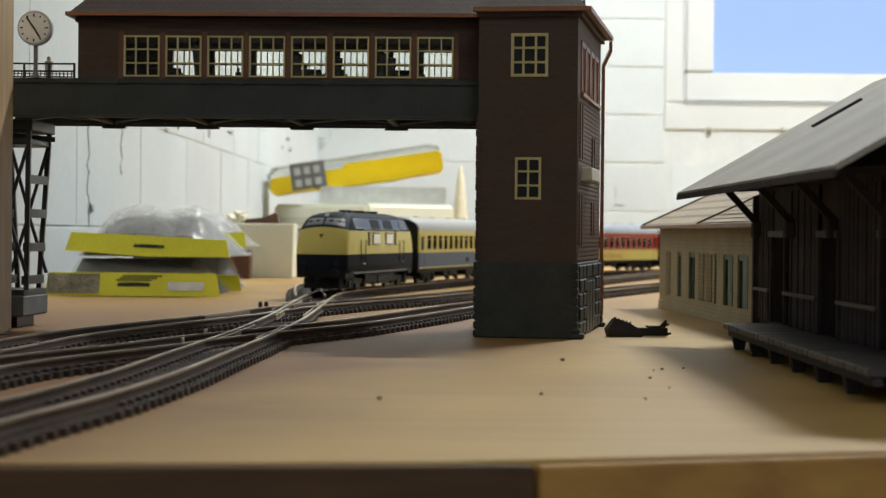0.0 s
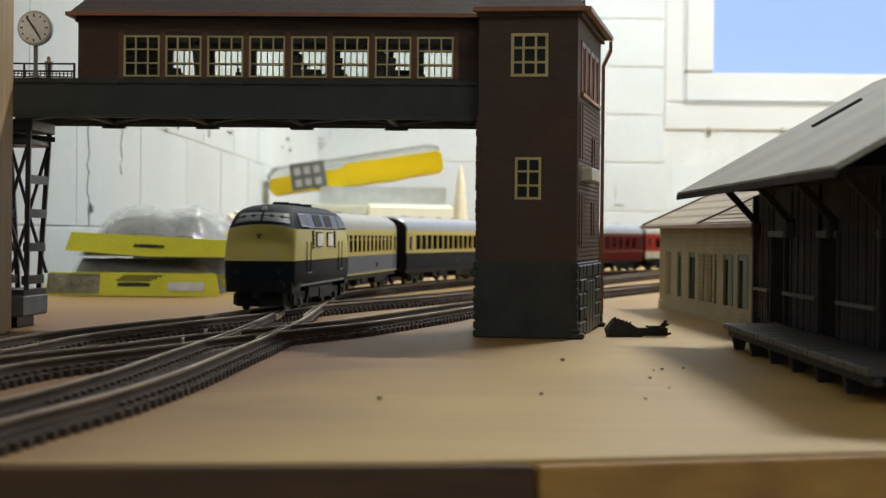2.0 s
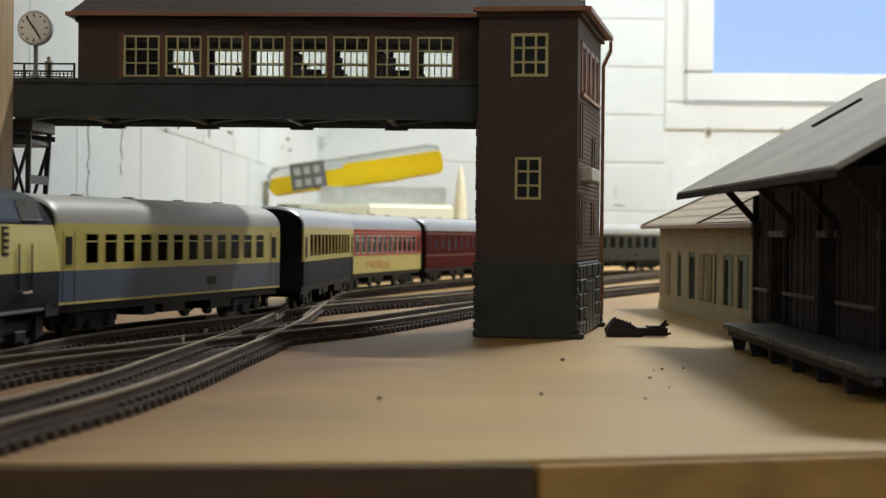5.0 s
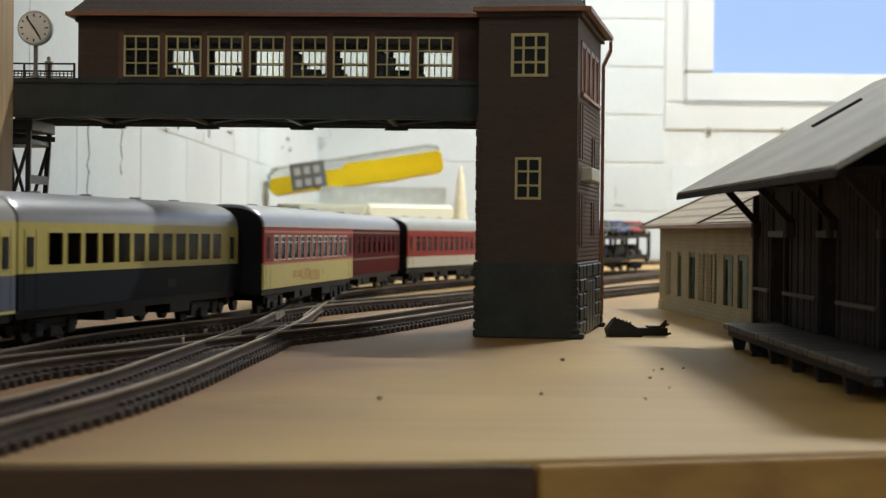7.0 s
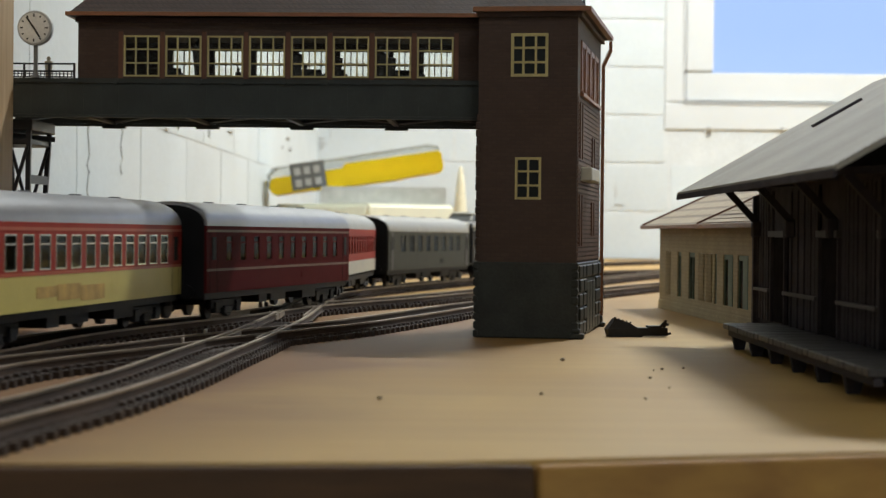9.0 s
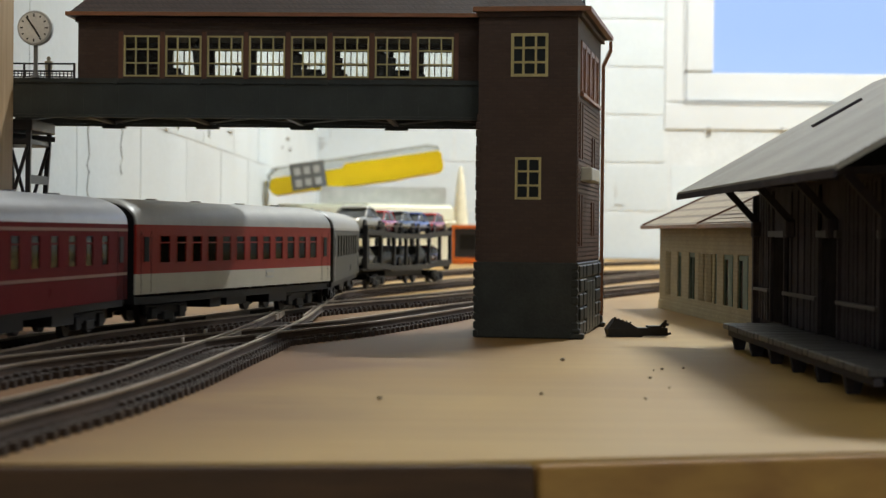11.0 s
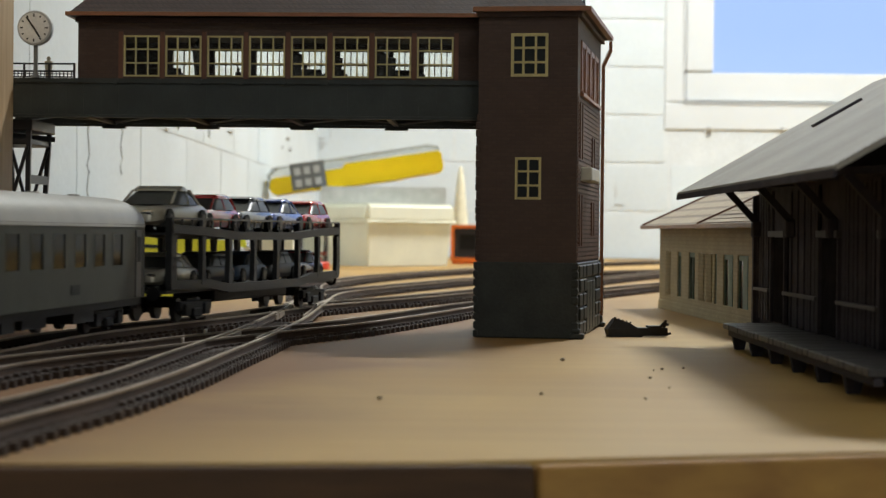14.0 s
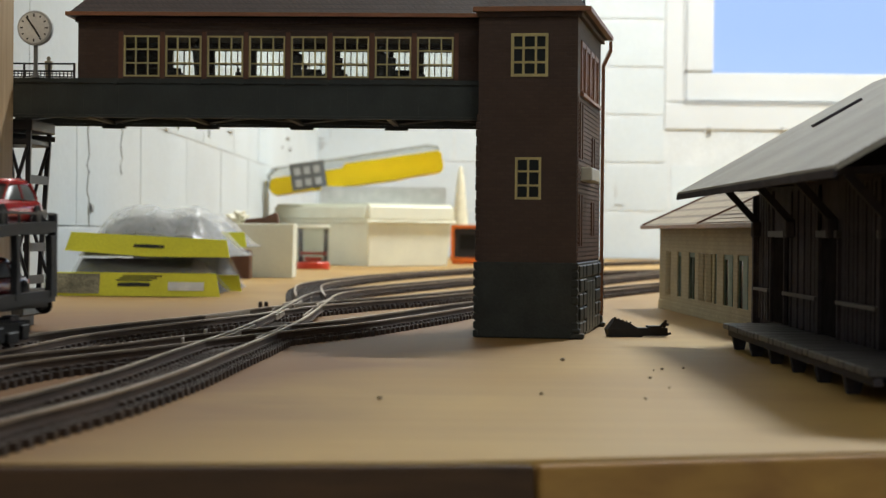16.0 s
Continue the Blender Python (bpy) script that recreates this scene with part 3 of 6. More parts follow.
def build_tower():
    tower = thing("signal_tower", "dark red brick stair tower on a grey stone base", "model building")
    zs, ze = 29.5, 125.0
    w1, w2 = (12.8, 101.4, 27.3, 118.2), (14.8, 53.8, 25.0, 70.2)
    bm = bmesh.new()
    wall_with_openings(bm, 0.2, TW - 0.2, zs, ze, 0.3, 2.2, [w1, w2])
    part("wall", bm, MAROON, tower, "dark red brick front wall", place=in_tower)
    bm = bmesh.new()
    box(bm, 0.2, TD - 2, zs, TW - 0.2, TD - 0.2, ze)
    part("wall", bm, MAROON, tower, "dark red brick rear wall", place=in_tower)
    bm = bmesh.new()
    box(bm, 0.2, 2.2, zs, 2.2, TD - 2, ze)
    part("wall", bm, MAROON, tower, "dark red brick wall beside the bridge", place=in_tower)
    bm = bmesh.new()
    wall_with_openings(bm, 2.2, TD - 2, zs, ze, TW - 2.2, TW - 0.2, [(12, 96, 95, 117)], True)
    part("wall", bm, MAROON, tower, "side wall of brick courses", place=in_tower)
    # stone base with rough quoins
    bm = bmesh.new()
    box(bm, -0.4, -0.2, 0, TW + 0.2, TD + 0.2, zs)
    soften(bm, 0.5)
    part("stone_base", bm, GREYSTONE, tower, "dark grey stone base", place=in_tower)
    rng = random.Random(2)
    for x, yy in ((TW, 0.0), (TW, TD - 3), (-0.6, 0.0)):
        for k in range(9):
            bm = bmesh.new()
            e = rng.uniform(0.2, 0.7)
            box(bm, x - 1.8 if x > 0 else x - 0.3 - e * 0.5, yy - e, k * 3.3 + 0.2, x + 0.5 + e * 0.4 if x > 0 else x + 1.6, yy + (4.5 if k % 2 else 2.8), k * 3.3 + 3.1)
            soften(bm, 0.4)
            part("quoin", bm, GREYSTONE, tower, place=in_tower)
    for k in range(19):
        bm = bmesh.new()
        e = rng.uniform(0.0, 0.45)
        box(bm, -0.35 - e, 0.1 - e * 0.2, 30 + k * 3.0, 1.4, 3.0, 30 + k * 3.0 + 3.0)
        soften(bm, 0.4)
        part("quoin", bm, MAROON, tower, place=in_tower)
    bm = bmesh.new()
    box(bm, TW - 2.5, -2.2, 0, TW + 3.2, 4, 2.2)
    box(bm, TW - 1.5, -1.2, 2.2, TW + 1.8, 3, 4.0)
    soften(bm, 0.5)
    part("corner_plinth", bm, GREYSTONE, tower, place=in_tower)
    bm = bmesh.new()
    box(bm, TW - 0.2, TD - 4, 0, TW + 3.0, TD + 2, 2.0)
    box(bm, TW + 0.2, TD - 3, 2.0, TW + 1.9, TD + 1, 5.0)
    soften(bm, 0.5)
    part("corner_plinth", bm, GREYSTONE, tower, place=in_tower)
    # raised stone courses and door on the side of the base
    for k in range(5):
        for j in range(7):
            if 2 <= j <= 4 and k < 4:
                continue
            bm = bmesh.new()
            y0 = 6 + j * 14.2 + (k % 2) * 3
            box(bm, TW + 0.15, y0, k * 5.6 + 1.0, TW + 0.9 + rng.uniform(0, 0.5), min(y0 + 13, TD - 3), k * 5.6 + 6.0)
            soften(bm, 0.5)
            part("stone", bm, GREYSTONE, tower, place=in_tower)
    bm = bmesh.new()
    box(bm, TW + 0.2, 36, 0.3, TW + 0.8, 76, 23)
    door = part("door", bm, STEEL, tower, "dark green plank door", place=in_tower)
    for y0 in (37, 50, 63.5):
        bm = bmesh.new()
        box(bm, TW + 0.8, y0, 1.5, TW + 1.2, y0 + 11.5, 21.5)
        soften(bm, 0.3)
        part("panel", bm, STEEL, door, place=in_tower)
    lattice_window(tower, *w1, 3, 3, IVORY, DARKGLASS, 0.3, 0.85, in_tower)
    lattice_window(tower, *w2, 2, 3, IVORY, DARKGLASS, 0.3, 0.75, in_tower)
    # narrow upright windows in the side wall
    for k in range(4):
        bm = bmesh.new()
        y0 = 13.5 + k * 20.5
        box(bm, TW - 0.9, y0, 97, TW + 0.3, y0 + 2.2, 116.5)
        box(bm, TW - 0.9, y0 + 16.2, 97, TW + 0.3, y0 + 18.4, 116.5)
        box(bm, TW - 0.9, y0 + 2.2, 114.6, TW + 0.2, y0 + 16.2, 116.5)
        box(bm, TW - 0.9, y0 + 8.6, 97, TW + 0.1, y0 + 9.8, 114.6)
        w = part("window", bm, GUTTER, tower, "orange-brown framed side window", place=in_tower)
        bm = bmesh.new()
        box(bm, TW - 1.6, y0, 96.6, TW - 1.2, y0 + 18.4, 116.8)
        part("pane", bm, DARKGLASS, w, place=in_tower)
    bm = bmesh.new()
    box(bm, TW - 0.2, 11, 94.6, TW + 1.3, 97, 96)
    part("window_sill", bm, GUTTER, tower, "brown sill", place=in_tower)
    for y0, z0, z1 in ((6, 70, 92), (62, 66, 81), (6, 36, 56), (62, 40, 54)):
        bm = bmesh.new()
        box(bm, TW - 0.2, y0, z0, TW + 0.25, y0 + 12, z1)
        box(bm, TW + 0.25, y0, z0, TW + 0.7, y0 + 2, z1)
        box(bm, TW + 0.25, y0 + 10, z0, TW + 0.7, y0 + 12, z1)
        part("slit_window", bm, DARKBROWN, tower, "dark red-brown slit window", place=in_tower)
    bm = bmesh.new()
    box(bm, TW - 0.2, 14, 61.5, TW + 4.6, 52, 67.0)
    soften(bm, 0.6)
    part("name_board", bm, OFFWHITE, tower, "small blank off-white board", place=in_tower)
    # raised brick courses of the side wall
    for k in range(36):
        bm = bmesh.new()
        box(bm, TW - 0.3, 2.4, 30.3 + k * 1.78, TW + 0.12 + rng.uniform(0, 0.1), TD - 2.2, 31.55 + k * 1.78)
        part("brick_course", bm, COURSE, tower, "brick course, its colour lightened for the light on this side", place=in_tower)
    # eaves, gutter, roof
    bm = bmesh.new()
    box(bm, -0.3, -1.6, 124.6, TW + 1.4, TD + 1.6, 126.2)
    part("eaves_board", bm, MAROON, tower, place=in_tower)
    bm = bmesh.new()
    for a, b in (((-1.6, -3.6, 127.2), (TW + 4.2, -3.6, 127.2)), ((TW + 4.0, -3.6, 127.2), (TW + 4.0, TD + 3.5, 127.2))):
        bar(bm, a, b, 2.2, 1.8)
    part("gutter", bm, GUTTER, tower, "orange-brown roof gutter", place=in_tower)
    bm = bmesh.new()
    rows = [[(-1.2, -3.4, 126.4), (TW + 3.6, -3.4, 126.4), (TW + 3.6, TD + 3.4, 126.4), (-1.2, TD + 3.4, 126.4)],
            [(-1.2, -3.4, 127.6), (TW + 3.6, -3.4, 127.6), (TW + 3.6, TD + 3.4, 127.6), (-1.2, TD + 3.4, 127.6)],
            [(17, 30, 152), (TW - 17, 30, 152), (TW - 17, TD - 30, 152), (17, TD - 30, 152)]]
    stack(bm, rows)
    part("roof", bm, ROOFTILE, tower, "steep dark tiled roof", place=in_tower)
    bm = bmesh.new()
    bar(bm, (TW + 4.0, TD + 2.2, 126), (TW + 4.0, TD + 2.2, 122), 1.4)
    bar(bm, (TW + 4.0, TD + 2.2, 122), (TW + 1.0, TD + 0.4, 115), 1.4)
    bar(bm, (TW + 1.0, TD + 0.4, 115), (TW + 1.0, TD + 0.4, 4), 1.5)
    part("downpipe", bm, GUTTER, tower, "red-brown downpipe", place=in_tower)
    bm = bmesh.new()
    bar(bm, (TW + 1.0, TD + 1.2, 30), (TW + 1.0, TD + 1.2, 5), 1.8)
    part("pipe_guard", bm, IRON, tower, place=in_tower)
    bm = bmesh.new()
    bar(bm, (TW + 0.2, 20, 128), (TW + 0.2, 20, 150), 0.9)
    bar(bm, (TW - 2.0, 26, 128), (TW - 2.0, 26, 150), 1.3)
    bar(bm, (TW - 2.0, 26, 133), (TW + 0.2, 20, 133), 0.6)
    part("roof_rail", bm, IRON, tower, "black iron post on the roof", place=in_tower)


BX0, BX1, BY0, BY1 = -148.2, 15.0, 772.0, 838.0


def build_bridge():
    bridge = thing("bridge_signal_box", "dark brown signal box house on a steel girder bridge", "model building", at_mm(-150, 775, 0, -2.4) @ at_mm(150, -775, 0))
    zf, zt = 101.5, 125.5
    pitch = 16.93
    holes = [(-129.6 + k * pitch, 102.4, -129.6 + k * pitch + 14.6, 119.0) for k in range(8)]
    for y0, y1, lab in ((BY0 + 4, BY0 + 5.6, "front wall"), (BY1 - 5.6, BY1 - 4, "rear wall")):
        bm = bmesh.new()
        wall_with_openings(bm, BX0, BX1 + (4 if y0 < 800 else 10), zf, zt, y0, y1, holes if y0 < 800 else [(h[0] * 1.07, 106.0, h[2] * 1.07, 118.8) for h in holes[1:]])
        part("wall", bm, MAROON, bridge, "dark red-brown brick " + lab)
    bm = bmesh.new()
    box(bm, BX0, BY0 + 5.6, zf, BX0 + 1.6, BY1 - 5.6, zt)
    part("wall", bm, MAROON, bridge, "end wall")
    for h in holes:
        lattice_window(bridge, *h, 3, 3, IVORY, PANE, BY0 + 4, 0.52)
        if h is not holes[0]:
            lattice_window(bridge, h[0] * 1.07, 106.0, h[2] * 1.07, 118.8, 3, 2, SEAT, PANE, BY1 - 4, 0.4, side=1)
    for k in range(9):
        bm = bmesh.new()
        x = -130.75 + k * pitch
        box(bm, x - 0.9, BY0 + 3.4, zf, x + 0.9, BY0 + 4.0, 120.5)
        part("pilaster", bm, BROWNPOST, bridge)
    bm = bmesh.new()
    box(bm, BX0, BY0 + 4, 121.6, BX1, BY1 - 4, 122.6)
    part("ceiling_plate", bm, SEAT, bridge)
    # roof and gutter
    bm = bmesh.new()
    x0, x1 = BX0 - 3.0, BX1 + 3
    rows = [[(x0, BY0 - 1.0, 126.4), (x1, BY0 - 1.0, 126.4), (x1, BY1 + 1, 126.4), (x0, BY1 + 1, 126.4)],
            [(x0, BY0 - 1.0, 127.4), (x1, BY0 - 1.0, 127.4), (x1, BY1 + 1, 127.4), (x0, BY1 + 1, 127.4)],
            [(x0 + 18, BY0 + 31, 151), (x1, BY0 + 31, 151), (x1, BY1 - 31, 151), (x0 + 18, BY1 - 31, 151)]]
    stack(bm, rows)
    part("roof", bm, ROOFTILE, bridge, "dark brown hipped tile roof")
    bm = bmesh.new()
    bar(bm, (x0 - 0.8, BY0 - 1.6, 127.1), (x1 - 1, BY0 - 1.6, 127.1), 1.7, 1.5)
    bar(bm, (x0 - 0.2, BY0 - 1.6, 127.1), (x0 - 0.2, BY1 + 1.6, 127.1), 1.7, 1.5)
    part("gutter", bm, GUTTER, bridge, "orange-brown roof gutter")
    bm = bmesh.new()
    box(bm, BX0 - 0.8, BY0 + 2.2, 124.2, BX1, BY1 - 2, 126.0)
    part("eaves_board", bm, ROOFTILE, bridge)
    # deck, girders, cross bracing
    gx0 = -190.0
    bm = bmesh.new()
    box(bm, gx0, BY0 + 0.6, 99.6, BX1 + 2, BY1 - 0.6, 101.4)
    part("deck", bm, STEEL, bridge, "dark steel deck")
    for y in (BY0, BY1 - 1.6):
        bm = bmesh.new()
        box(bm, gx0, y + 0.5, 86.8, BX1 + 2, y + 1.1, 99.5)
        box(bm, gx0, y - 0.5, 99.5, BX1 + 2, y + 2.1, 100.6)
        box(bm, gx0, y - 0.5, 85.6, BX1 + 2, y + 2.1, 86.7)
        for k in range(29):
            x = gx0 + 2 + k * 7.1
            box(bm, x, y + 0.38, 86.8, x + 0.4, y + 0.5, 99.4)
        part("girder", bm, STEEL, bridge, "riveted dark steel girder")
    for k in range(8):
        bm = bmesh.new()
        x = -132 + k * pitch * 1.0
        drum(bm, (x, BY0 - 0.3, 100.2), (0, 1, 0), 1.3, 1.4, 10)
        part("bracket", bm, STEEL, bridge)
    for k in range(5):
        x = -187 + k * 41
        for flip in (0, 1):
            bm = bmesh.new()
            a, b = (x, x + 40) if flip else (x + 40, x)
            bar(bm, (a, BY0 + 2, 87.2 + 0.6 * flip), (b, BY1 - 3, 87.2 + 0.6 * flip), 1.6, 0.5)
            part("brace", bm, GREYBASE, bridge, "flat grey cross brace")
        bm = bmesh.new()
        box(bm, x - 1.0, BY0 + 2, 86.2, x + 1.0, BY1 - 3, 87.6)
        part("cross_beam", bm, STEEL, bridge)
        bm = bmesh.new()
        box(bm, x + 36, BY1 - 4, 84.6, x + 46, BY1 - 1, 85.6)
        part("gusset", bm, STEEL, bridge)
    # balcony rail at the open end of the deck
    bm = bmesh.new()
    xr = BX0 - 0.6
    for z in (107.2, 104.2):
        bar(bm, (gx0, BY0 + 2, z), (xr, BY0 + 2, z), 0.7)
    bar(bm, (gx0, BY0 + 2, 101.9), (xr, BY0 + 2, 101.9), 0.5)
    for k in range(5):
        x = xr - 0.4 - k * 10.2
        bar(bm, (x, BY0 + 2, 101.4), (x, BY0 + 2, 107.4), 0.8)
    for k in range(26):
        x = xr - 1.6 - k * 1.55
        bar(bm, (x, BY0 + 2, 101.9), (x, BY0 + 2, 104.2), 0.35)
    bar(bm, (gx0, BY0 + 2, 103.1), (xr, BY0 + 2, 103.1), 0.35)
    part("balcony_rail", bm, IRON, bridge, "fine black balcony railing")
    # trestle under the open end
    zt = 85.4
    xa, xb, ya, yb = -186.5, -168.6, 782.0, 815.0
    for x, y, lean in ((xa, ya, 2.0), (xb - 0.9, ya, -0.6), (xa, yb, 4.2), (xb - 0.4, yb, -4.4)):
        bm = bmesh.new()
        bar(bm, (x, y, zt), (x + lean, y, 15.5), 1.9)
        part("trestle_leg", bm, IRON, bridge, "black iron lattice leg")
    bm = bmesh.new()
    box(bm, xa - 2, ya - 3, 80.6, xb + 1.0, yb + 3, 85.2)
    box(bm, xa - 1, ya - 1, 75.0, xb - 0.6, yb + 1, 77.6)
    soften(bm, 0.4)
    part("trestle_head", bm, IRON, bridge)
    bm = bmesh.new()
    bar(bm, (xa - 2, ya + 6, 79.8), (xb + 0.6, yb + 1, 78.6), 2.6, 2.2)
    part("head_bar", bm, TRESTLEBASE, bridge, "grey head bar")
    mid = (xa + xb) / 2
    for y in (ya, yb):
        for z0, z1 in ((74.0, 47.5), (22.0, 46.5)):
            for x0 in (xa + 1.5, xb - 1.2):
                bm = bmesh.new()
                bar(bm, (x0, y - 1.4, z0), (mid, y - 1.4, z1), 1.3)
                part("lattice", bm, IRON, bridge)
    for x, lean in ((xa, 4.0), (xb - 0.6, -2.6)):
        for z in (61.0, 47.0, 33.0, 19.5):
            bm = bmesh.new()
            q = lean * (zt - z) / 70
            bar(bm, (x + q, ya, z), (x + q, yb, z), 1.0, 3.6)
            part("batten", bm, IRON, bridge)
    bm = bmesh.new()
    box(bm, xa - 6, ya - 4, 4.6, xb - 1.8, yb + 4, 13.4)
    soften(bm, 0.8)
    part("trestle_base", bm, TRESTLEBASE, bridge, "grey concrete base block")
    # dark block added for the shadow under the base, and the foot plate on top
    bm = bmesh.new()
    box(bm, xa - 2, ya + 3, 0, xb - 6, yb - 3, 4.6)
    box(bm, xa - 3, ya - 2, 13.4, xb - 2, yb + 2, 15.6)
    part("trestle_foot", bm, IRON, bridge)


def build_clock():
    clock = thing("station_clock", "round white station clock on a grey pole", "clock", at_mm(-164.7, 774.0, 101.4))
    bm = bmesh.new()
    bar(bm, (0.2, -1.5, 0), (0.2, -1.5, 13.5), 1.5)
    box(bm, -1.6, -2.8, 0, 1.8, 0.0, 1.0)
    part("pole", bm, GREYBASE, clock)
    bm = bmesh.new()
    drum(bm, (0, -1.5, 19.8), (0, 1, 0), 7.0, 4.0, 40)
    soften(bm, 0.4)
    part("case", bm, GREYLID, clock, "grey round clock case", smooth=True)
    bm = bmesh.new()
    drum(bm, (-0.2, -3.65, 19.8), (0, 1, 0), 6.1, 0.4, 40)
    part("dial", bm, WHITECARD, clock, "white clock dial")
    for k in range(12):
        bm = bmesh.new()
        a = radians(k * 30)
        r0, r1 = (4.4, 5.6) if k % 3 == 0 else (4.7, 5.5)
        bar(bm, (-0.2 + r0 * math.sin(a), -3.95, 19.8 + r0 * math.cos(a)), (-0.2 + r1 * math.sin(a), -3.95, 19.8 + r1 * math.cos(a)), 0.2, 0.55)
        part("hour_mark", bm, INK, clock)
    for a, r in ((148, 4.4), (325, 5.2)):
        bm = bmesh.new()
        a = radians(a)
        bar(bm, (-0.2 - 0.8 * math.sin(a), -4.1, 19.8 - 0.8 * math.cos(a)), (-0.2 + r * math.sin(a), -4.1, 19.8 + r * math.cos(a)), 0.25, 0.6)
        part("clock_pointer", bm, INK, clock)


def build_figures():
    """Tiny painted model figures, plain upright shapes."""
    def figure(x, y, z, h, seated, mat, label):
        bm = bmesh.new()
        w = h * 0.13
        prof = [(0.0, 0.85), (0.35, 1.0), (0.6, 1.25), (0.78, 1.35), (0.82, 0.55), (0.86, 0.62), (0.93, 0.72), (1.0, 0.3)]
        if seated:
            prof = [(0.0, 1.5), (0.3, 1.45), (0.55, 1.5), (0.68, 1.45), (0.74, 0.6), (0.80, 0.75), (0.92, 0.8), (1.0, 0.3)]
        rings = []
        for q, r in prof:
            rings.append([(r * w * math.cos(t * math.tau / 10), 0.75 * r * w * math.sin(t * math.tau / 10), q * h) for t in range(10)])
        stack(bm, rings)
        ob = new("model_figure", mesh_of("model_figure", bm, mat, True))
        ob.matrix_basis = at_mm(x, y, z)
        tagged(ob, label, "figurine", "model figures")
    for x, y, h, s in ((-113.2, 787, 5.0, 1), (-99.6, 780, 17.0, 0), (-84.5, 786, 6.0, 1), (-60.5, 784, 14.5, 0), (-57, 787, 8.0, 1), (-44.0, 786, 13, 0), (-25.8, 782, 15.0, 0), (-22.0, 784, 13.0, 0), (-12, 786, 7, 1)):
        figure(x, y, 101.4, h, s, FIGURE, "small dark painted model figure behind the window")
    figure(-161.5, 783, 101.4, 9.5, 0, FIGURELIGHT, "small pale model figure on the balcony")
    for x0, x1 in ((-117, -108), (-66, -50), (-50, -40), (-30, -8)):
        desk = thing("signal_desk", "dark model signalling desk inside the bridge house", "desk", at_mm(0, 0, 101.4))
        bm = bmesh.new()
        box(bm, x0, 789, 0, x1, 795, 4.2)
        box(bm, x0 + 1, 793, 4.2, x1 - 1, 795, 6.2)
        soften(bm, 0.3)
        part("cabinet", bm, FIGURE, desk)


# ---- goods shed and small brick house ----
def build_shed():
    shed = thing("goods_shed", "dark timber goods shed with a wide grey felt roof", "model building")
    XW, Y0, Y1, ZP = 122.0, 458.0, 744.0, 9.0
    bm = bmesh.new()
    box(bm, XW + 0.6, Y0 + 6, 0, XW + 92, Y1, 60)
    part("wall_core", bm, SHEDWOOD, shed)
    # gable wall up to the ridge at the far end
    bm = bmesh.new()
    rows = [[(XW + 0.6, Y1 - 2, 60), (XW + 92, Y1 - 2, 60), (XW + 92, Y1, 60), (XW + 0.6, Y1, 60)], [(XW + 44, Y1 - 2, 98), (XW + 48, Y1 - 2, 98), (XW + 48, Y1, 98), (XW + 44, Y1, 98)]]
    stack(bm, rows)
    part("gable", bm, SHEDWOOD, shed)
    rng = random.Random(7)
    y = Y0 + 7
    doors = ((680, 707), (588, 617), (504, 530))
    bm0 = bmesh.new()
    box(bm0, -0.9, -2.6, 0, 0, 2.6, 48)
    plank = mesh_of("plank", bm0, SHEDWOOD)
    while y < Y1 - 3:
        if not any(a - 3 < y < b + 3 for a, b in doors):
            piece("plank", plank, shed, at_mm(XW + 0.55 - rng.uniform(0, 0.25), y, ZP + 0.2))
        y += 5.9
    for k in range(26):
        yb = Y0 + 9.9 + k * 11.8
        if yb < Y1 - 2 and not any(a - 3 < yb < b + 3 for a, b in doors):
            bm = bmesh.new()
            box(bm, XW - 0.95, yb - 0.5, ZP, XW - 0.3, yb + 0.5, ZP + 47)
            part("batten", bm, SHEDWOOD, shed)
    for a, b in doors:
        bm = bmesh.new()
        box(bm, XW - 0.2, a, ZP + 0.2, XW + 0.5, b, ZP + 31)
        d = part("sliding_door", bm, SHEDDOOR, shed, "black sliding door")
        bm = bmesh.new()
        box(bm, XW - 2.0, a - 2, ZP + 31.2, XW - 0.2, b + 2, ZP + 33.4)
        part("door_rail", bm, SHEDBEAM, d)
        for yy in (a - 1.6, b):
            bm = bmesh.new()
            box(bm, XW - 1.4, yy, ZP, XW - 0.2, yy + 1.6, ZP + 31)
            part("door_post", bm, SHEDWOOD, d)
    yy = [Y1 - 1] + [v for a, b in sorted(doors, reverse=True) for v in (b + 2, a - 2)] + [Y0 + 6]
    for b, a in zip(yy[0::2], yy[1::2]):
        bm = bmesh.new()
        box(bm, XW - 2.2, a, ZP + 10.8, XW - 1.0, b, ZP + 12.0)
        part("rail_beam", bm, SHEDBEAM, shed, "lighter grey horizontal beam")
    for yy in (Y1 - 1.5,):
        bm = bmesh.new()
        box(bm, XW - 2.2, yy - 1.6, 0, XW + 0.5, yy + 1.6, 56)
        part("corner_post", bm, SHEDWOOD, shed)
    # loading platform on legs
    bm0 = bmesh.new()
    box(bm0, -10.5, -3.4, -1.0, 10.5, 3.4, 1.0)
    soften(bm0, 0.25)
    deckplank = mesh_of("platform_plank", bm0, SHEDBEAM)
    y = Y0 + 4
    while y < 694:
        piece("platform_plank", deckplank, shed, at_mm(112.4 + rng.uniform(-0.2, 0.2), y, ZP - 1.2 + rng.uniform(-0.1, 0.1)))
        y += 7.0
    bm = bmesh.new()
    box(bm, 103.2, Y0, 4.6, 105.4, 692, 6.6)
    part("platform_beam", bm, SHEDWOOD, shed)
    bm = bmesh.new()
    box(bm, 118, 694, 0, 122, Y1, 7)
    part("platform_end", bm, SHEDWOOD, shed)
    y = 684.0
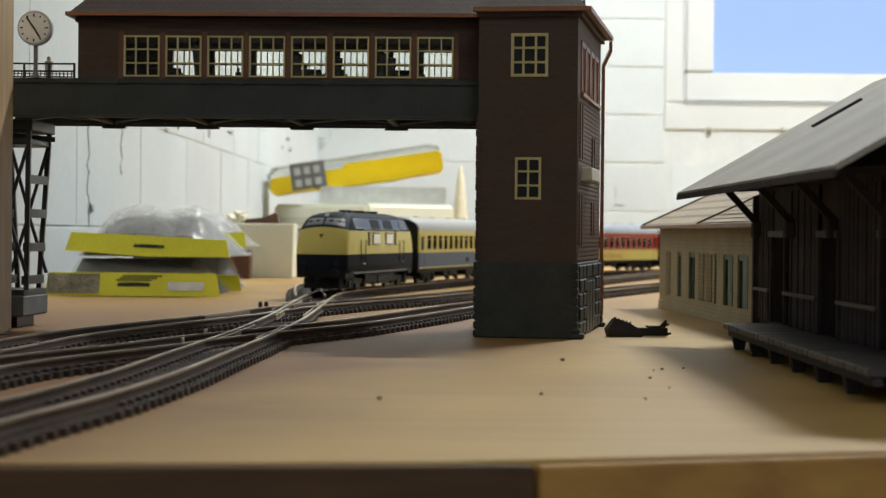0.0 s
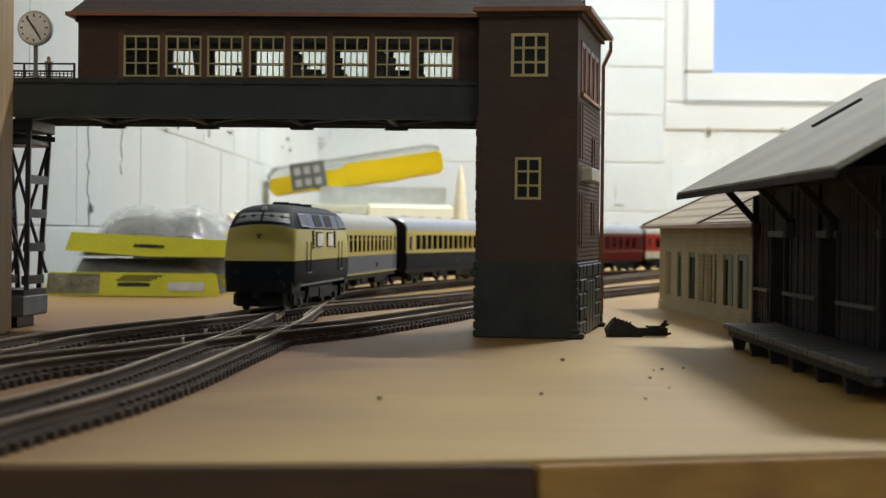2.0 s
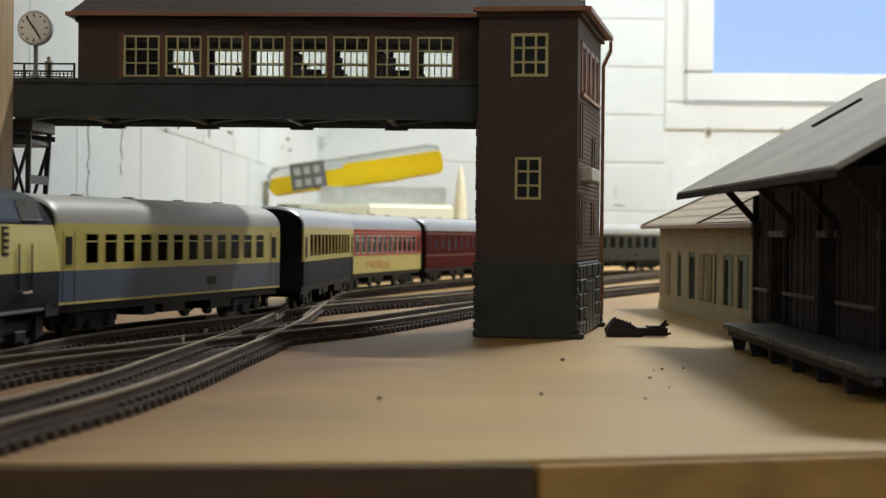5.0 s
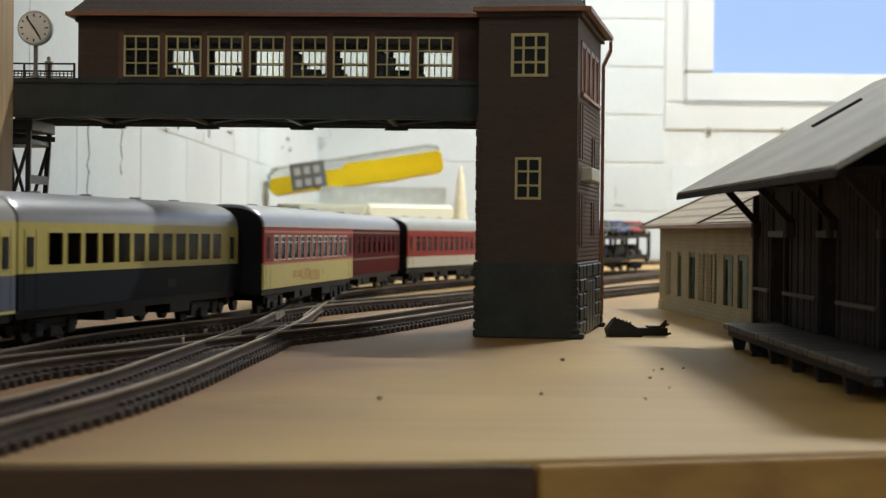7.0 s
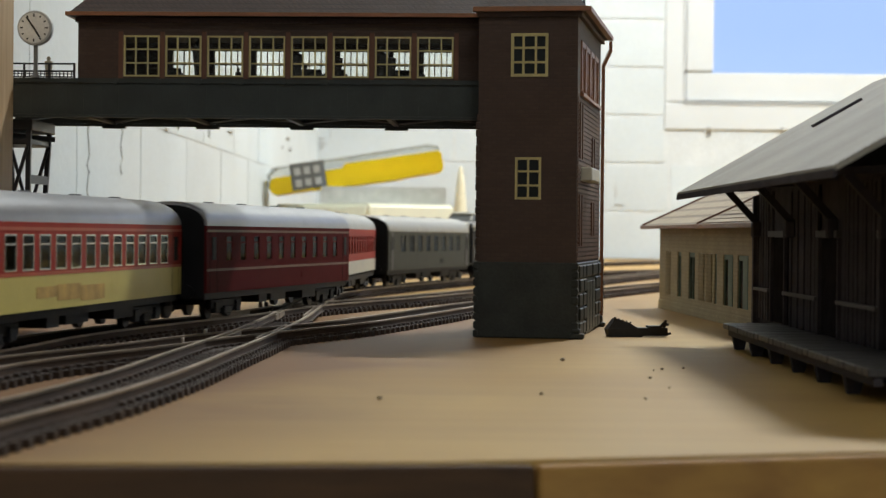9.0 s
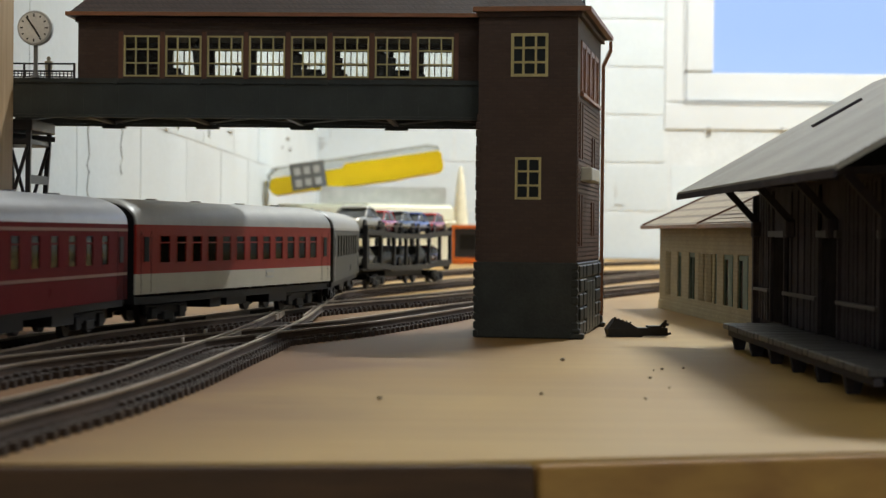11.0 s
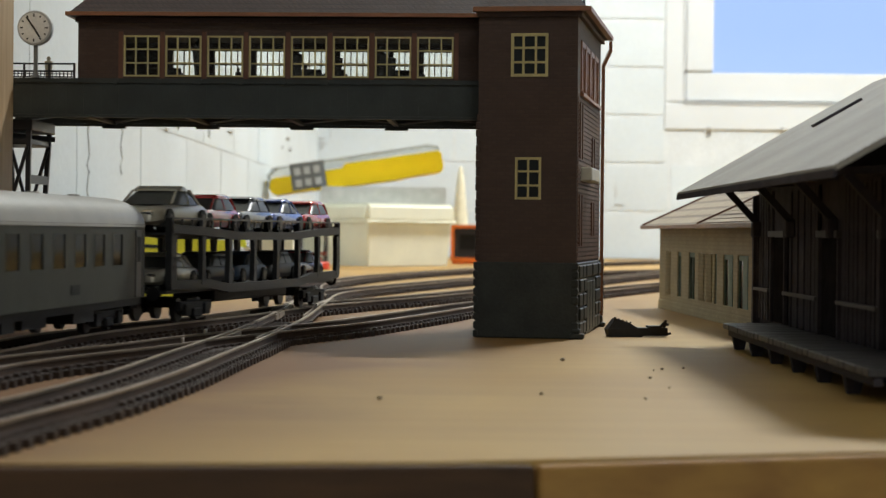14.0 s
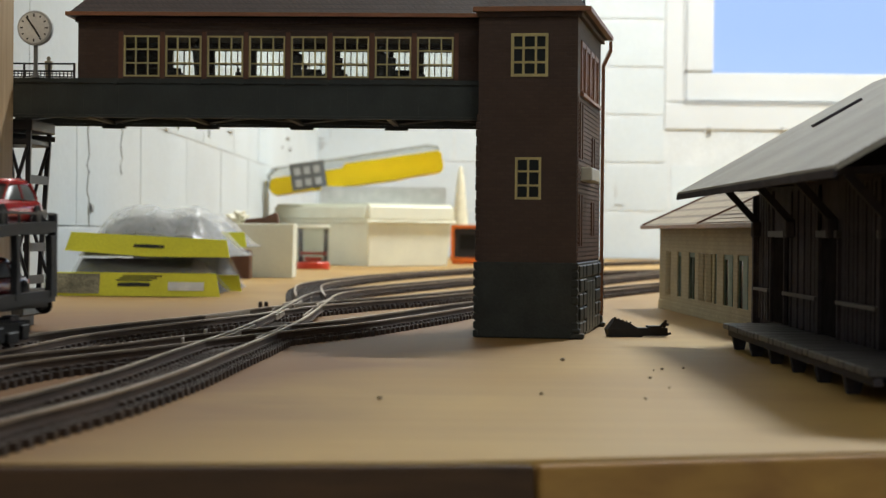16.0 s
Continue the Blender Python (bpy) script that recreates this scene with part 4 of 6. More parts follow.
    while y > Y0:
        bm = bmesh.new()
        stack(bm, [[(104.4, y - 1.4, 0), (107.6, y - 1.4, 0), (107.6, y + 1.4, 0), (104.4, y + 1.4, 0)], [(103.4, y - 2, 4.6), (108.6, y - 2, 4.6), (108.6, y + 2, 4.6), (103.4, y + 2, 4.6)]])
        part("platform_leg", bm, SHEDWOOD, shed)
        y -= 38
    # roof, two slopes, with eaves boards, brackets and a light strip
    t = math.tan(radians(29.8))
    ex, ez, rx = 91.5, 55.6, 168.0
    rz = ez + (rx - ex) * t
    bm = bmesh.new()
    stack(bm, [[(ex, Y0 - 8, ez), (rx, Y0 - 8, rz), (rx, Y0 - 8, rz + 2), (ex, Y0 - 8, ez + 1.6)], [(ex, Y1 + 8, ez), (rx, Y1 + 8, rz), (rx, Y1 + 8, rz + 2), (ex, Y1 + 8, ez + 1.6)]])
    part("roof_slope", bm, SHEDROOF, shed, "grey felt roof slope")
    bm = bmesh.new()
    ox = 2 * rx - ex
    stack(bm, [[(rx, Y0 - 8, rz), (ox, Y0 - 8, ez), (ox, Y0 - 8, ez + 1.6), (rx, Y0 - 8, rz + 2)], [(rx, Y1 + 8, rz), (ox, Y1 + 8, ez), (ox, Y1 + 8, ez + 1.6), (rx, Y1 + 8, rz + 2)]])
    part("roof_slope", bm, SHEDROOF, shed)
    bm = bmesh.new()
    bar(bm, (ex + 0.2, Y0 - 8, ez - 0.2), (ex + 0.2, Y1 + 8, ez - 0.2), 0.9, 2.0)
    part("eaves_board", bm, SHEDWOOD, shed)
    bm = bmesh.new()
    xa, xb = 128.0, 144.5
    n = Vector((-math.sin(radians(29.8)), 0, math.cos(radians(29.8))))
    a = Vector((xa, 667.0, ez + (xa - ex) * t + 2.4))
    b = Vector((xb, 667.0, ez + (xb - ex) * t + 2.4))
    bar(bm, a, b, 4.5, 0.9)
    part("roof_hatch", bm, SHEDWOOD, shed, "narrow dark roof strip")
    for y in (736, 664, 592, 520):
        bm = bmesh.new()
        bar(bm, (XW - 1.2, y, 45), (109, y, 57.6), 2.4, 2.4)
        part("eaves_bracket", bm, SHEDWOOD, shed)
        bm = bmesh.new()
        bar(bm, (XW - 0.5, y, 59), (96, y, 57.6), 2.2, 2.2)
        part("rafter", bm, SHEDWOOD, shed)
        bm = bmesh.new()
        box(bm, XW - 3.8, y - 2.2, 40, XW - 0.6, y + 2.2, 46)
        soften(bm, 0.5)
        part("bracket_shoe", bm, SHEDWOOD, shed)
    return shed


def build_house():
    house = thing("brick_house", "small beige brick railway house with a pale slate roof", "model building", at_mm(121.8, 1078, 0, 2.4))
    # local: x into the house, y back from the far corner towards the shed is negative
    L, ZE = 300.0, 45.0
    wins = [(-30, 2), (-67, 0), (-105, 1), (-133, 2), (-154, 2), (-171, 4), (-202, 3), (-236, 3), (-268, 0)]
    ys = []
    for y, k in wins:
        w = {0: 6, 1: 9, 2: 8, 3: 12, 4: 3}[k]
        ys.append((y - w, y + w, k))
    bm = bmesh.new()
    wall_with_openings(bm, -L, 0, 0, ZE, 0, 1.6, [(a, 8.4, b, 32.0) for a, b, k in ys], True)
    part("wall", bm, BEIGE, house, "beige brick front wall")
    for p in ((1.6, -1.6, 0, 90, 0, ZE), (1.6, -L, 0, 90, -L + 1.6, ZE), (88.4, -L + 1.6, 0, 90, -1.6, ZE)):
        bm = bmesh.new()
        box(bm, *p)
        part("wall", bm, BEIGE, house)
    for a, b, k in ys:
        bm = bmesh.new()
        if k == 2:
            box(bm, 0.8, a, 8.5, 1.4, b, 31.9)
            panel = part("slatted_panel", bm, OFFWHITE, house, "pale slatted window panel")
            for t in range(5):
                y = a + (b - a) * (t + 0.5) / 5
                bm = bmesh.new()
                box(bm, -0.5, y - 0.9, 8.6, 0.8, y + 0.9, 31.8)
                part("slat", bm, BEIGE, panel)
            continue
        box(bm, 0.5, a, 8.5, 1.4, a + 1.6, 31.9)
        box(bm, 0.5, b - 1.6, 8.5, 1.4, b, 31.9)
        box(bm, 0.5, a + 1.6, 29.6, 1.4, b - 1.6, 31.9)
        box(bm, 0.5, (a + b) / 2 - 0.8, 8.5, 1.4, (a + b) / 2 + 0.8, 29.6)
        w = part("window", bm, GREENDOOR, house, "tall dark window with green frame")
        bm = bmesh.new()
        box(bm, 1.0, a + 1.6, 8.5, 1.2, b - 1.6, 29.6)
        part("pane", bm, DARKGLASS, w)
        if k == 3:
            bm = bmesh.new()
            box(bm, -0.2, a + 0.6, 8.6, 0.6, (a + b) / 2 - 1, 31.6)
            part("shutter", bm, GREENDOOR, w)
    bm = bmesh.new()
    box(bm, -0.5, -L, 0, 0, 0.6, 5.0)
    part("plinth", bm, BEIGE, house)
    t = math.tan(radians(24.7))
    bm = bmesh.new()
    stack(bm, [[(-9, -L - 6, ZE - 0.6), (46, -L - 6, ZE - 0.6 + 55 * t), (46, -L - 6, ZE + 1.2 + 55 * t), (-9, -L - 6, ZE + 0.9)], [(-9, 8, ZE - 0.6), (46, 8, ZE - 0.6 + 55 * t), (46, 8, ZE + 1.2 + 55 * t), (-9, 8, ZE + 0.9)]])
    part("roof_slope", bm, BEIGEROOF, house, "pale brown slate roof slope")
    bm = bmesh.new()
    stack(bm, [[(46.2, -L - 6, ZE - 0.6 + 55 * t), (101, -L - 6, ZE - 0.6), (101, -L - 6, ZE + 0.9), (46.2, -L - 6, ZE + 1.2 + 55 * t)], [(46.2, 8, ZE - 0.6 + 55 * t), (101, 8, ZE - 0.6), (101, 8, ZE + 0.9), (46.2, 8, ZE + 1.2 + 55 * t)]])
    part("roof_slope", bm, BEIGEROOF, house)
    for y in (7.4, -170):
        bm = bmesh.new()
        bar(bm, (-9, y, ZE + 1.2), (46, y, ZE + 1.4 + 55 * t), 1.6, 1.2)
        part("verge_board", bm, BROWNPOST, house, "brown verge strip")
    for k in range(13):
        bm = bmesh.new()
        x = -8 + k * 4.2
        bar(bm, (x, -L - 5, ZE + 0.9 + (x + 9) * t + 0.35), (x, -171.5, ZE + 0.9 + (x + 9) * t + 0.1), 0.3, 0.35)
        part("slate_course", bm, BEIGEROOF, house)
    bm = bmesh.new()
    bar(bm, (-9.4, -L - 6, ZE), (-9.4, 8, ZE), 1.2, 1.8)
    part("eaves_board", bm, GUTTER, house)


# ---- clutter behind the track and on the board ----
def build_bag(x, y, z, rz, w, d, h, label, tilt=0.0, strip=True, seed=1, hdr_h=11.0):
    """A clear bag of gravel with a stapled yellow header card at its front."""
    bag = thing("gravel_bag", label, "bag", at_mm(x, y, z, rz), "bags of gravel")
    rng = random.Random(seed)
    nx, ny = 26, 22

    def blob(shrink, lo, hi):
        bm = bmesh.new()
        up, dn = [], []
        for j in range(ny + 1):
            ru, rd = [], []
            for i in range(nx + 1):
                u, v = i / nx * 2 - 1, j / ny
                e = min(1.0, (1 - abs(u)) / (0.22 if z < 20 else 0.42)) ** 0.85 * min(1.0, 0.25 + v * 4.0) ** 0.6 * max(0.0, 1 - v ** 3.0) ** 0.5
                nse = noise.noise(Vector((u * 2.1 + seed, v * 2.6, seed * 3.7))) * 0.10 + noise.noise(Vector((u * 5 + seed, v * 7, 1.3))) * 0.05 + noise.noise(Vector((u * 13 + seed, v * 15, 4.3))) * 0.03
                zt = lo + (hi - lo) * max(0.02, min(1.0, e * ((0.95 if z < 20 else 0.86) + nse * (0.4 if z < 20 else 1.0))))
                px, py = u * w / 2 * shrink * (0.93 + 0.07 * v), 4.2 + v * d * shrink
                ru.append(bm.verts.new((px, py, zt)))
                rd.append(bm.verts.new((px, py, lo + 0.01)))
            up.append(ru)
            dn.append(rd)
        for j in range(ny):
            for i in range(nx):
                bm.faces.new((up[j][i], up[j][i + 1], up[j + 1][i + 1], up[j + 1][i]))
                bm.faces.new((dn[j][i], dn[j + 1][i], dn[j + 1][i + 1], dn[j][i + 1]))
        for j in range(ny):
            bm.faces.new((up[j][0], up[j + 1][0], dn[j + 1][0], dn[j][0]))
            bm.faces.new((up[j][nx], dn[j][nx], dn[j + 1][nx], up[j + 1][nx]))
        for i in range(nx):
            bm.faces.new((up[0][i], dn[0][i], dn[0][i + 1], up[0][i + 1]))
            bm.faces.new((up[ny][i], up[ny][i + 1], dn[ny][i + 1], dn[ny][i]))
        return bm
    part("gravel", blob(0.95, 0.6, h * (0.93 if z < 20 else 0.8)), GRAVEL, bag, "dark grey gravel", smooth=True)
    part("film", blob(1.0, 0.2, h), FILM if z > 20 else FILMCLEAR, bag, "clear crumpled plastic film", smooth=True)
    # the header card hangs down in front, bent a little
    bm = bmesh.new()
    rows = []
    for k in range(9):
        u = k / 8 * 2 - 1
        bend = tilt * u
        rows.append([(u * w * 0.54, -1.6 - 6 * (1 - abs(u)) * 0.2, 0.3 + max(0, bend)), (u * w * 0.54, -2.2 - 6 * (1 - abs(u)) * 0.2, 0.3 + max(0, bend)), (u * w * 0.51, 2.8, hdr_h + bend * 0.6), (u * w * 0.51, 3.6, hdr_h + bend * 0.6)])
    stack(bm, rows)
    card = part("header_card", bm, YELLOWCARD, bag, "yellow header card with a hang slot")
    bm = bmesh.new()
    sl = -4.6 / (hdr_h)
    def on_card(px, f):
        u = px / (w * 0.54)
        b = tilt * u
        y0, y1 = -2.4 - 1.2 * (1 - abs(u)), 2.6
        return (px, y0 + (y1 - y0) * f - 0.25, 0.3 + max(0, b) + (hdr_h + b * 0.6 - 0.3 - max(0, b)) * f)
    stack(bm, [[on_card(-w * 0.09 + q * w * 0.2, 0.42 + 0.1 * q), on_card(-w * 0.09 + q * w * 0.2, 0.56 + 0.04 * (1 - abs(q * 2 - 1))), tuple(Vector(on_card(-w * 0.09 + q * w * 0.2, 0.56)) + Vector((0, -0.15, 0))), tuple(Vector(on_card(-w * 0.09 + q * w * 0.2, 0.42)) + Vector((0, -0.15, 0)))] for q in (0, 0.5, 1)])
    part("hang_slot", bm, INK, card)
    if strip:
        bm = bmesh.new()
        stack(bm, [[on_card(px, 0.25), on_card(px, 0.62), tuple(Vector(on_card(px, 0.62)) + Vector((0, -0.3, 0))), tuple(Vector(on_card(px, 0.25)) + Vector((0, -0.3, 0)))] for px in (w * 0.22, w * 0.44)])
        part("price_sticker", bm, WHITECARD, card, "white price sticker")
        for k in range(3):
            bm = bmesh.new()
            f = 0.66 + k * 0.09
            stack(bm, [[on_card(px, f), on_card(px, f + 0.05), tuple(Vector(on_card(px, f + 0.05)) + Vector((0, -0.2, 0))), tuple(Vector(on_card(px, f)) + Vector((0, -0.2, 0)))] for px in (-w * (0.1 - k * 0.02), w * (0.12 + 0.03 * k))])
            part("print_bar", bm, INK, card)
        bm = bmesh.new()
        stack(bm, [[on_card(px, 0.1), on_card(px, 0.95), tuple(Vector(on_card(px, 0.95)) + Vector((0, -0.2, 0))), tuple(Vector(on_card(px, 0.1)) + Vector((0, -0.2, 0)))] for px in (-w * 0.52, -w * 0.2)])
        part("print_panel", bm, PRINTED, card, "grey printed picture")
    return bag


def open_box(bm, x0, y0, z0, x1, y1, z1, wall, taper=0.0):
    """A thin-walled tub, wider at the top."""
    o0 = [(x0 + taper, y0 + taper, z0), (x1 - taper, y0 + taper, z0), (x1 - taper, y1 - taper, z0), (x0 + taper, y1 - taper, z0)]
    o1 = [(x0, y0, z1), (x1, y0, z1), (x1, y1, z1), (x0, y1, z1)]
    i1 = [(x0 + wall, y0 + wall, z1), (x1 - wall, y0 + wall, z1), (x1 - wall, y1 - wall, z1), (x0 + wall, y1 - wall, z1)]
    i0 = [(x0 + taper + wall, y0 + taper + wall, z0 + wall), (x1 - taper - wall, y0 + taper + wall, z0 + wall), (x1 - taper - wall, y1 - taper - wall, z0 + wall), (x0 + taper + wall, y1 - taper - wall, z0 + wall)]
    stack(bm, [o0, o1, i1, i0])


def build_clutter():
    build_bag(-190.5, 1178, 0, 1.0, 100, 118, 25.5, "clear bag of dark gravel with a yellow card", seed=3, hdr_h=14.5)
    build_bag(-181, 1296, 0, 2.0, 84, 100, 30, "second clear bag of gravel, partly covered", seed=9, strip=False, hdr_h=11)
    build_bag(-182, 1183, 24.2, -3.5, 95, 112, 36, "clear bag of gravel lying on the first", seed=5, strip=False, tilt=-3.4, hdr_h=13.0)
    build_bag(-178, 1302, 29.6, -2.0, 84, 95, 27, "clear bag of gravel at the back of the stack", seed=12, strip=False, hdr_h=10.4)
    # pale square tub with a dark wooden thing on it
    tub = thing("milky_tub", "milky square plastic tub standing on the board", "tub", at_mm(-153.5, 1722, 0))
    bm = bmesh.new()
    open_box(bm, -33, -22, 0, 21, 22, 48, 1.5, 1.0)
    soften(bm, 0.5)
    part("body", bm, PALEPLASTIC, tub)
    scrap = thing("wood_scrap", "dark brown carved wood scrap on the tub", "wood scrap", at_mm(-163, 1722, 48))
    bm = bmesh.new()
    stack(bm, [[(-16, -9, 0), (16, -9, 0), (16, 9, 0), (-16, 9, 0)], [(-13, -8, 4), (15, -8, 6), (15, 8, 6), (-13, 8, 4)], [(4, -6, 5.4), (14, -6, 10.5), (14, 6, 10.5), (4, 6, 5.4)]])
    soften(bm, 0.8)
    part("block", bm, DARKBROWN, scrap)
    roll = thing("paper_scrap", "crumpled cream paper on the tub", "paper", at_mm(-186, 1735, 48))
    bm = bmesh.new()
    bmesh.ops.create_icosphere(bm, subdivisions=3, radius=12)
    for v in bm.verts:
        v.co *= 0.8 + 0.5 * noise.noise(v.co * 0.16)
        v.co.z = max(v.co.z * 0.62, -5) + 5
    part("sheet", bm, WAX, roll)
    box_thing = thing("cardboard_box", "small dark printed carton behind the bags", "carton", at_mm(-187, 1660, 0))
    bm = bmesh.new()
    box(bm, -6, -12, 0, 21, 12, 25)
    soften(bm, 0.6)
    part("carton", bm, DARKBROWN, box_thing)
    # clear round jar on red lid
    jar = thing("clear_jar", "clear plastic jar upside down on a red lid", "jar", at_mm(-144, 2130, 0))
    bm = bmesh.new()
    drum(bm, (0, 0, 4), (0, 0, 1), 18.5, 8, 28)
    soften(bm, 0.8)
    part("lid", bm, REDPLASTIC, jar, "red screw lid")
    bm = bmesh.new()
    drum(bm, (0, 0, 28), (0, 0, 1), 16.5, 40, 28, 17.2)
    part("body", bm, CLEARPLASTIC, jar, smooth=True)
    bm = bmesh.new()
    drum(bm, (0, 0, 11), (0, 0, 1), 10, 5, 18)
    part("insert", bm, REDPLASTIC, jar)
    bm = bmesh.new()
    drum(bm, (0, 0, 17.5), (0, 0, 1), 15, 3, 24)
    soften(bm, 0.5)
    part("insert", bm, REDPLASTIC, jar)
    bm = bmesh.new()
    drum(bm, (0, 0, 47), (0, 0, 1), 18.2, 2.6, 28)
    soften(bm, 0.6)
    part("rim", bm, PALEPLASTIC, jar, "pale rim of the jar")
    # big milky box with lid
    big = thing("storage_box", "large milky plastic storage box with a deep lid, standing cornerwise", "storage box", at_mm(-92, 2330, 0, 40))
    bm = bmesh.new()
    open_box(bm, 3, 3, 0, 137, 197, 54, 1.6, 4.0)
    soften(bm, 1.6, 2)
    part("body", bm, PALEPLASTIC, big, "milky tapered body")
    bm = bmesh.new()
    box(bm, 0, 0, 54.3, 140, 200, 77)
    soften(bm, 4.0, 3)
    lid = part("lid", bm, PALEPLASTIC, big, "deep milky lid", smooth=True)
    for x0, y0, x1, y1 in ((-1.2, -1.2, 141.2, 0.4), (-1.2, 0.6, 0.4, 201)):
        bm = bmesh.new()
        box(bm, x0, y0, 53.4, x1, y1, 56.6)
        soften(bm, 0.5)
        part("rim", bm, PALEPLASTIC, lid)
    flat = thing("flat_case", "flat grey translucent case on the storage box", "case", at_mm(-77, 2425, 77.2, 3))
    bm = bmesh.new()
    box(bm, -78, 0, 0, 80, 60, 22)
    soften(bm, 1.5, 2)
    part("shell", bm, GREYLID, flat)
    # tilted yellow case with a clear cover
    yel = thing("yellow_case", "yellow plastic tool case with clear cover, lying tilted", "tool case", at_mm(-219, 2440, 87.0, 1.5, 0, -8.6))
    bm = bmesh.new()
    prof = [(0, 5), (4, 0), (96, 0), (100, -2), (170, -2), (174, 0), (218, 0), (222, 4), (222, 24), (218, 27), (98, 27), (94, 21.5), (6, 21.5), (0, 17)]
    stack(bm, [[(x, y, z) for x, z in prof] for y in (0, 78)])
    soften(bm, 0.8, 2)
    part("tray", bm, YELLOWPLASTIC, yel, "yellow plastic tray")
    bm = bmesh.new()
    box(bm, 104, -1.6, 7, 214, 0.3, 14)
    soften(bm, 0.8, 2)
    part("rib", bm, YELLOWPLASTIC, yel)
    bm = bmesh.new()
    prof = [(-2, 8), (-2, 26), (8, 35), (206, 37), (219, 33), (220, 27.5), (98, 27.5), (94, 22), (6, 22), (0.5, 17)]
    stack(bm, [[(x, y, z) for x, z in prof] for y in (-1.0, 79)])
    part("cover", bm, CLEARPLASTIC, yel, "clear plastic cover")
    bm = bmesh.new()
    box(bm, 28, -1.8, 2, 72, -1.1, 36)
    lab = part("paper_label", bm, GREYBASE, yel, "dark grey printed label")
    for r in range(2):
        for c in range(3):
            bm = bmesh.new()
            box(bm, 33 + c * 12.5, -2.4, 6 + r * 15, 41 + c * 12.5, -1.8, 15 + r * 15)
            part("print_bar", bm, GREYLID, lab)
    cone = thing("ivory_cone", "ivory plastic cone nozzle standing upright", "nozzle", at_mm(24, 2720, 0))
    bm = bmesh.new()
    stack(bm, [[(r * math.cos(k * math.tau / 18), r * math.sin(k * math.tau / 18), z) for k in range(18)] for z, r in ((0, 12), (60, 11), (74, 9.5), (112, 6), (133, 3.2), (137, 1.6))])
    part("body", bm, WAX, cone, smooth=True)
    org = thing("orange_case", "black device in an orange plastic frame", "case", at_mm(10.5, 2590, 0))
    bm = bmesh.new()
    box(bm, 0, 0, 4, 4.5, 22, 53)
    box(bm, 40, 0, 4, 44.5, 22, 53)
    box(bm, 4.5, 0, 48.5, 40, 22, 53)
    box(bm, 4.5, 0, 4, 40, 22, 8.5)
    box(bm, 2, 2, 0, 42, 20, 4)
    part("frame", bm, ORANGEPLASTIC, org, "orange plastic frame")
    bm = bmesh.new()
    box(bm, 4.5, 2.5, 8.5, 40, 20, 48.5)
    part("front", bm, IRON, org, "black front panel")
    bm = bmesh.new()
    box(bm, 12, 2.0, 20, 33, 2.5, 40)
    part("display", bm, BLACKPART, org)
    # wooden post at the layout's end
    post = thing("wooden_post", "rough pine post with a knot standing on the board", "post")
    bm = bmesh.new()
    box(bm, -232, 700, 0, -166.4, 742, 420)
    soften(bm, 1.2, 2)
    part("timber", bm, POST, post)
    bm = bmesh.new()
    drum(bm, (-169.6, 699.9, 123.5), (0, 1, 0), 1.6, 0.5, 12)
    part("knot", bm, DARKBROWN, post, "dark knot")


def build_scrap():
    """The broken black coupling lying before the tower, and crumbs on the board."""
    junk = thing("broken_coupling", "broken black plastic coupling piece lying on the board", "model part", at_mm(66, 764, 0, 6))
    bm = bmesh.new()
    stack(bm, [[(0, -4, 0), (13, -5, 0), (13, 5, 0), (0, 4, 0)], [(-0.8, -4, 3), (12, -5, 3.2), (12, 5, 3.2), (-0.8, 4, 3)], [(2.4, -3, 7.4), (8, -3, 5.6), (8, 3, 5.6), (2.4, 3, 7.4)]])
    part("body", bm, SCRAP, junk)
    bm = bmesh.new()
    box(bm, 11, -3, 0.4, 23.5, 3, 3.6)
    box(bm, 16, -3.4, 3.6, 21, 3.4, 4.4)
    part("shank", bm, SCRAP, junk)
    for k in range(5):
        bm = bmesh.new()
        bar(bm, (2.0 + k * 1.6, -3 + k, 4.6), (2.2 + k * 1.8, -3.4 + k, 7.8 - k * 0.5), 0.6)
        part("tooth", bm, SCRAP, junk)
    bm = bmesh.new()
    bar(bm, (22.0, 0, 0.6), (23.4, 0, 6.6), 1.0)
    bar(bm, (21.4, 0, 4.2), (24.6, 0, 5.0), 0.9)
    bar(bm, (20.0, -1.5, 3.4), (22.6, -1.5, 6.0), 0.7)
    bar(bm, (22.2, -2, 1.0), (25, -2, 1.4), 0.9)
    part("hook", bm, SCRAP, junk)
    rng = random.Random(11)
    spots = [(38.4, 610, 0.9), (-15, 462, 0.75), (58.4, 538, 0.6), (66, 575, 0.5), (73, 580, 0.5), (63, 570, 0.35), (25, 480, 0.5), (60, 505, 0.4), (50, 470, 0.4)]
    for x, y, r in spots:
        bm = bmesh.new()
        bmesh.ops.create_icosphere(bm, subdivisions=1, radius=r)
        for v in bm.verts:
            v.co *= 0.7 + 0.6 * rng.random()
            v.co.z = (v.co.z + r) * 0.7
        ob = new("crumb", mesh_of("crumb", bm, SEAT))
        ob.matrix_basis = at_mm(x, y, 0)
        tagged(ob, "tiny dark crumb lying on the board", "crumb", "crumbs on the board")
    for x, y in ((-96, 1012), (-93, 1012)):
        bm = bmesh.new()
        box(bm, -1.0, -1.6, 0, 1.0, 1.6, 3.6)
        soften(bm, 0.4)
        ob = new("point_motor_clip", mesh_of("point_motor_clip", bm, SLEEPER))
        ob.matrix_basis = at_mm(x, y, 0, 10)
        tagged(ob, "small brown plastic clip beside the points", "clip", "clips by the points")


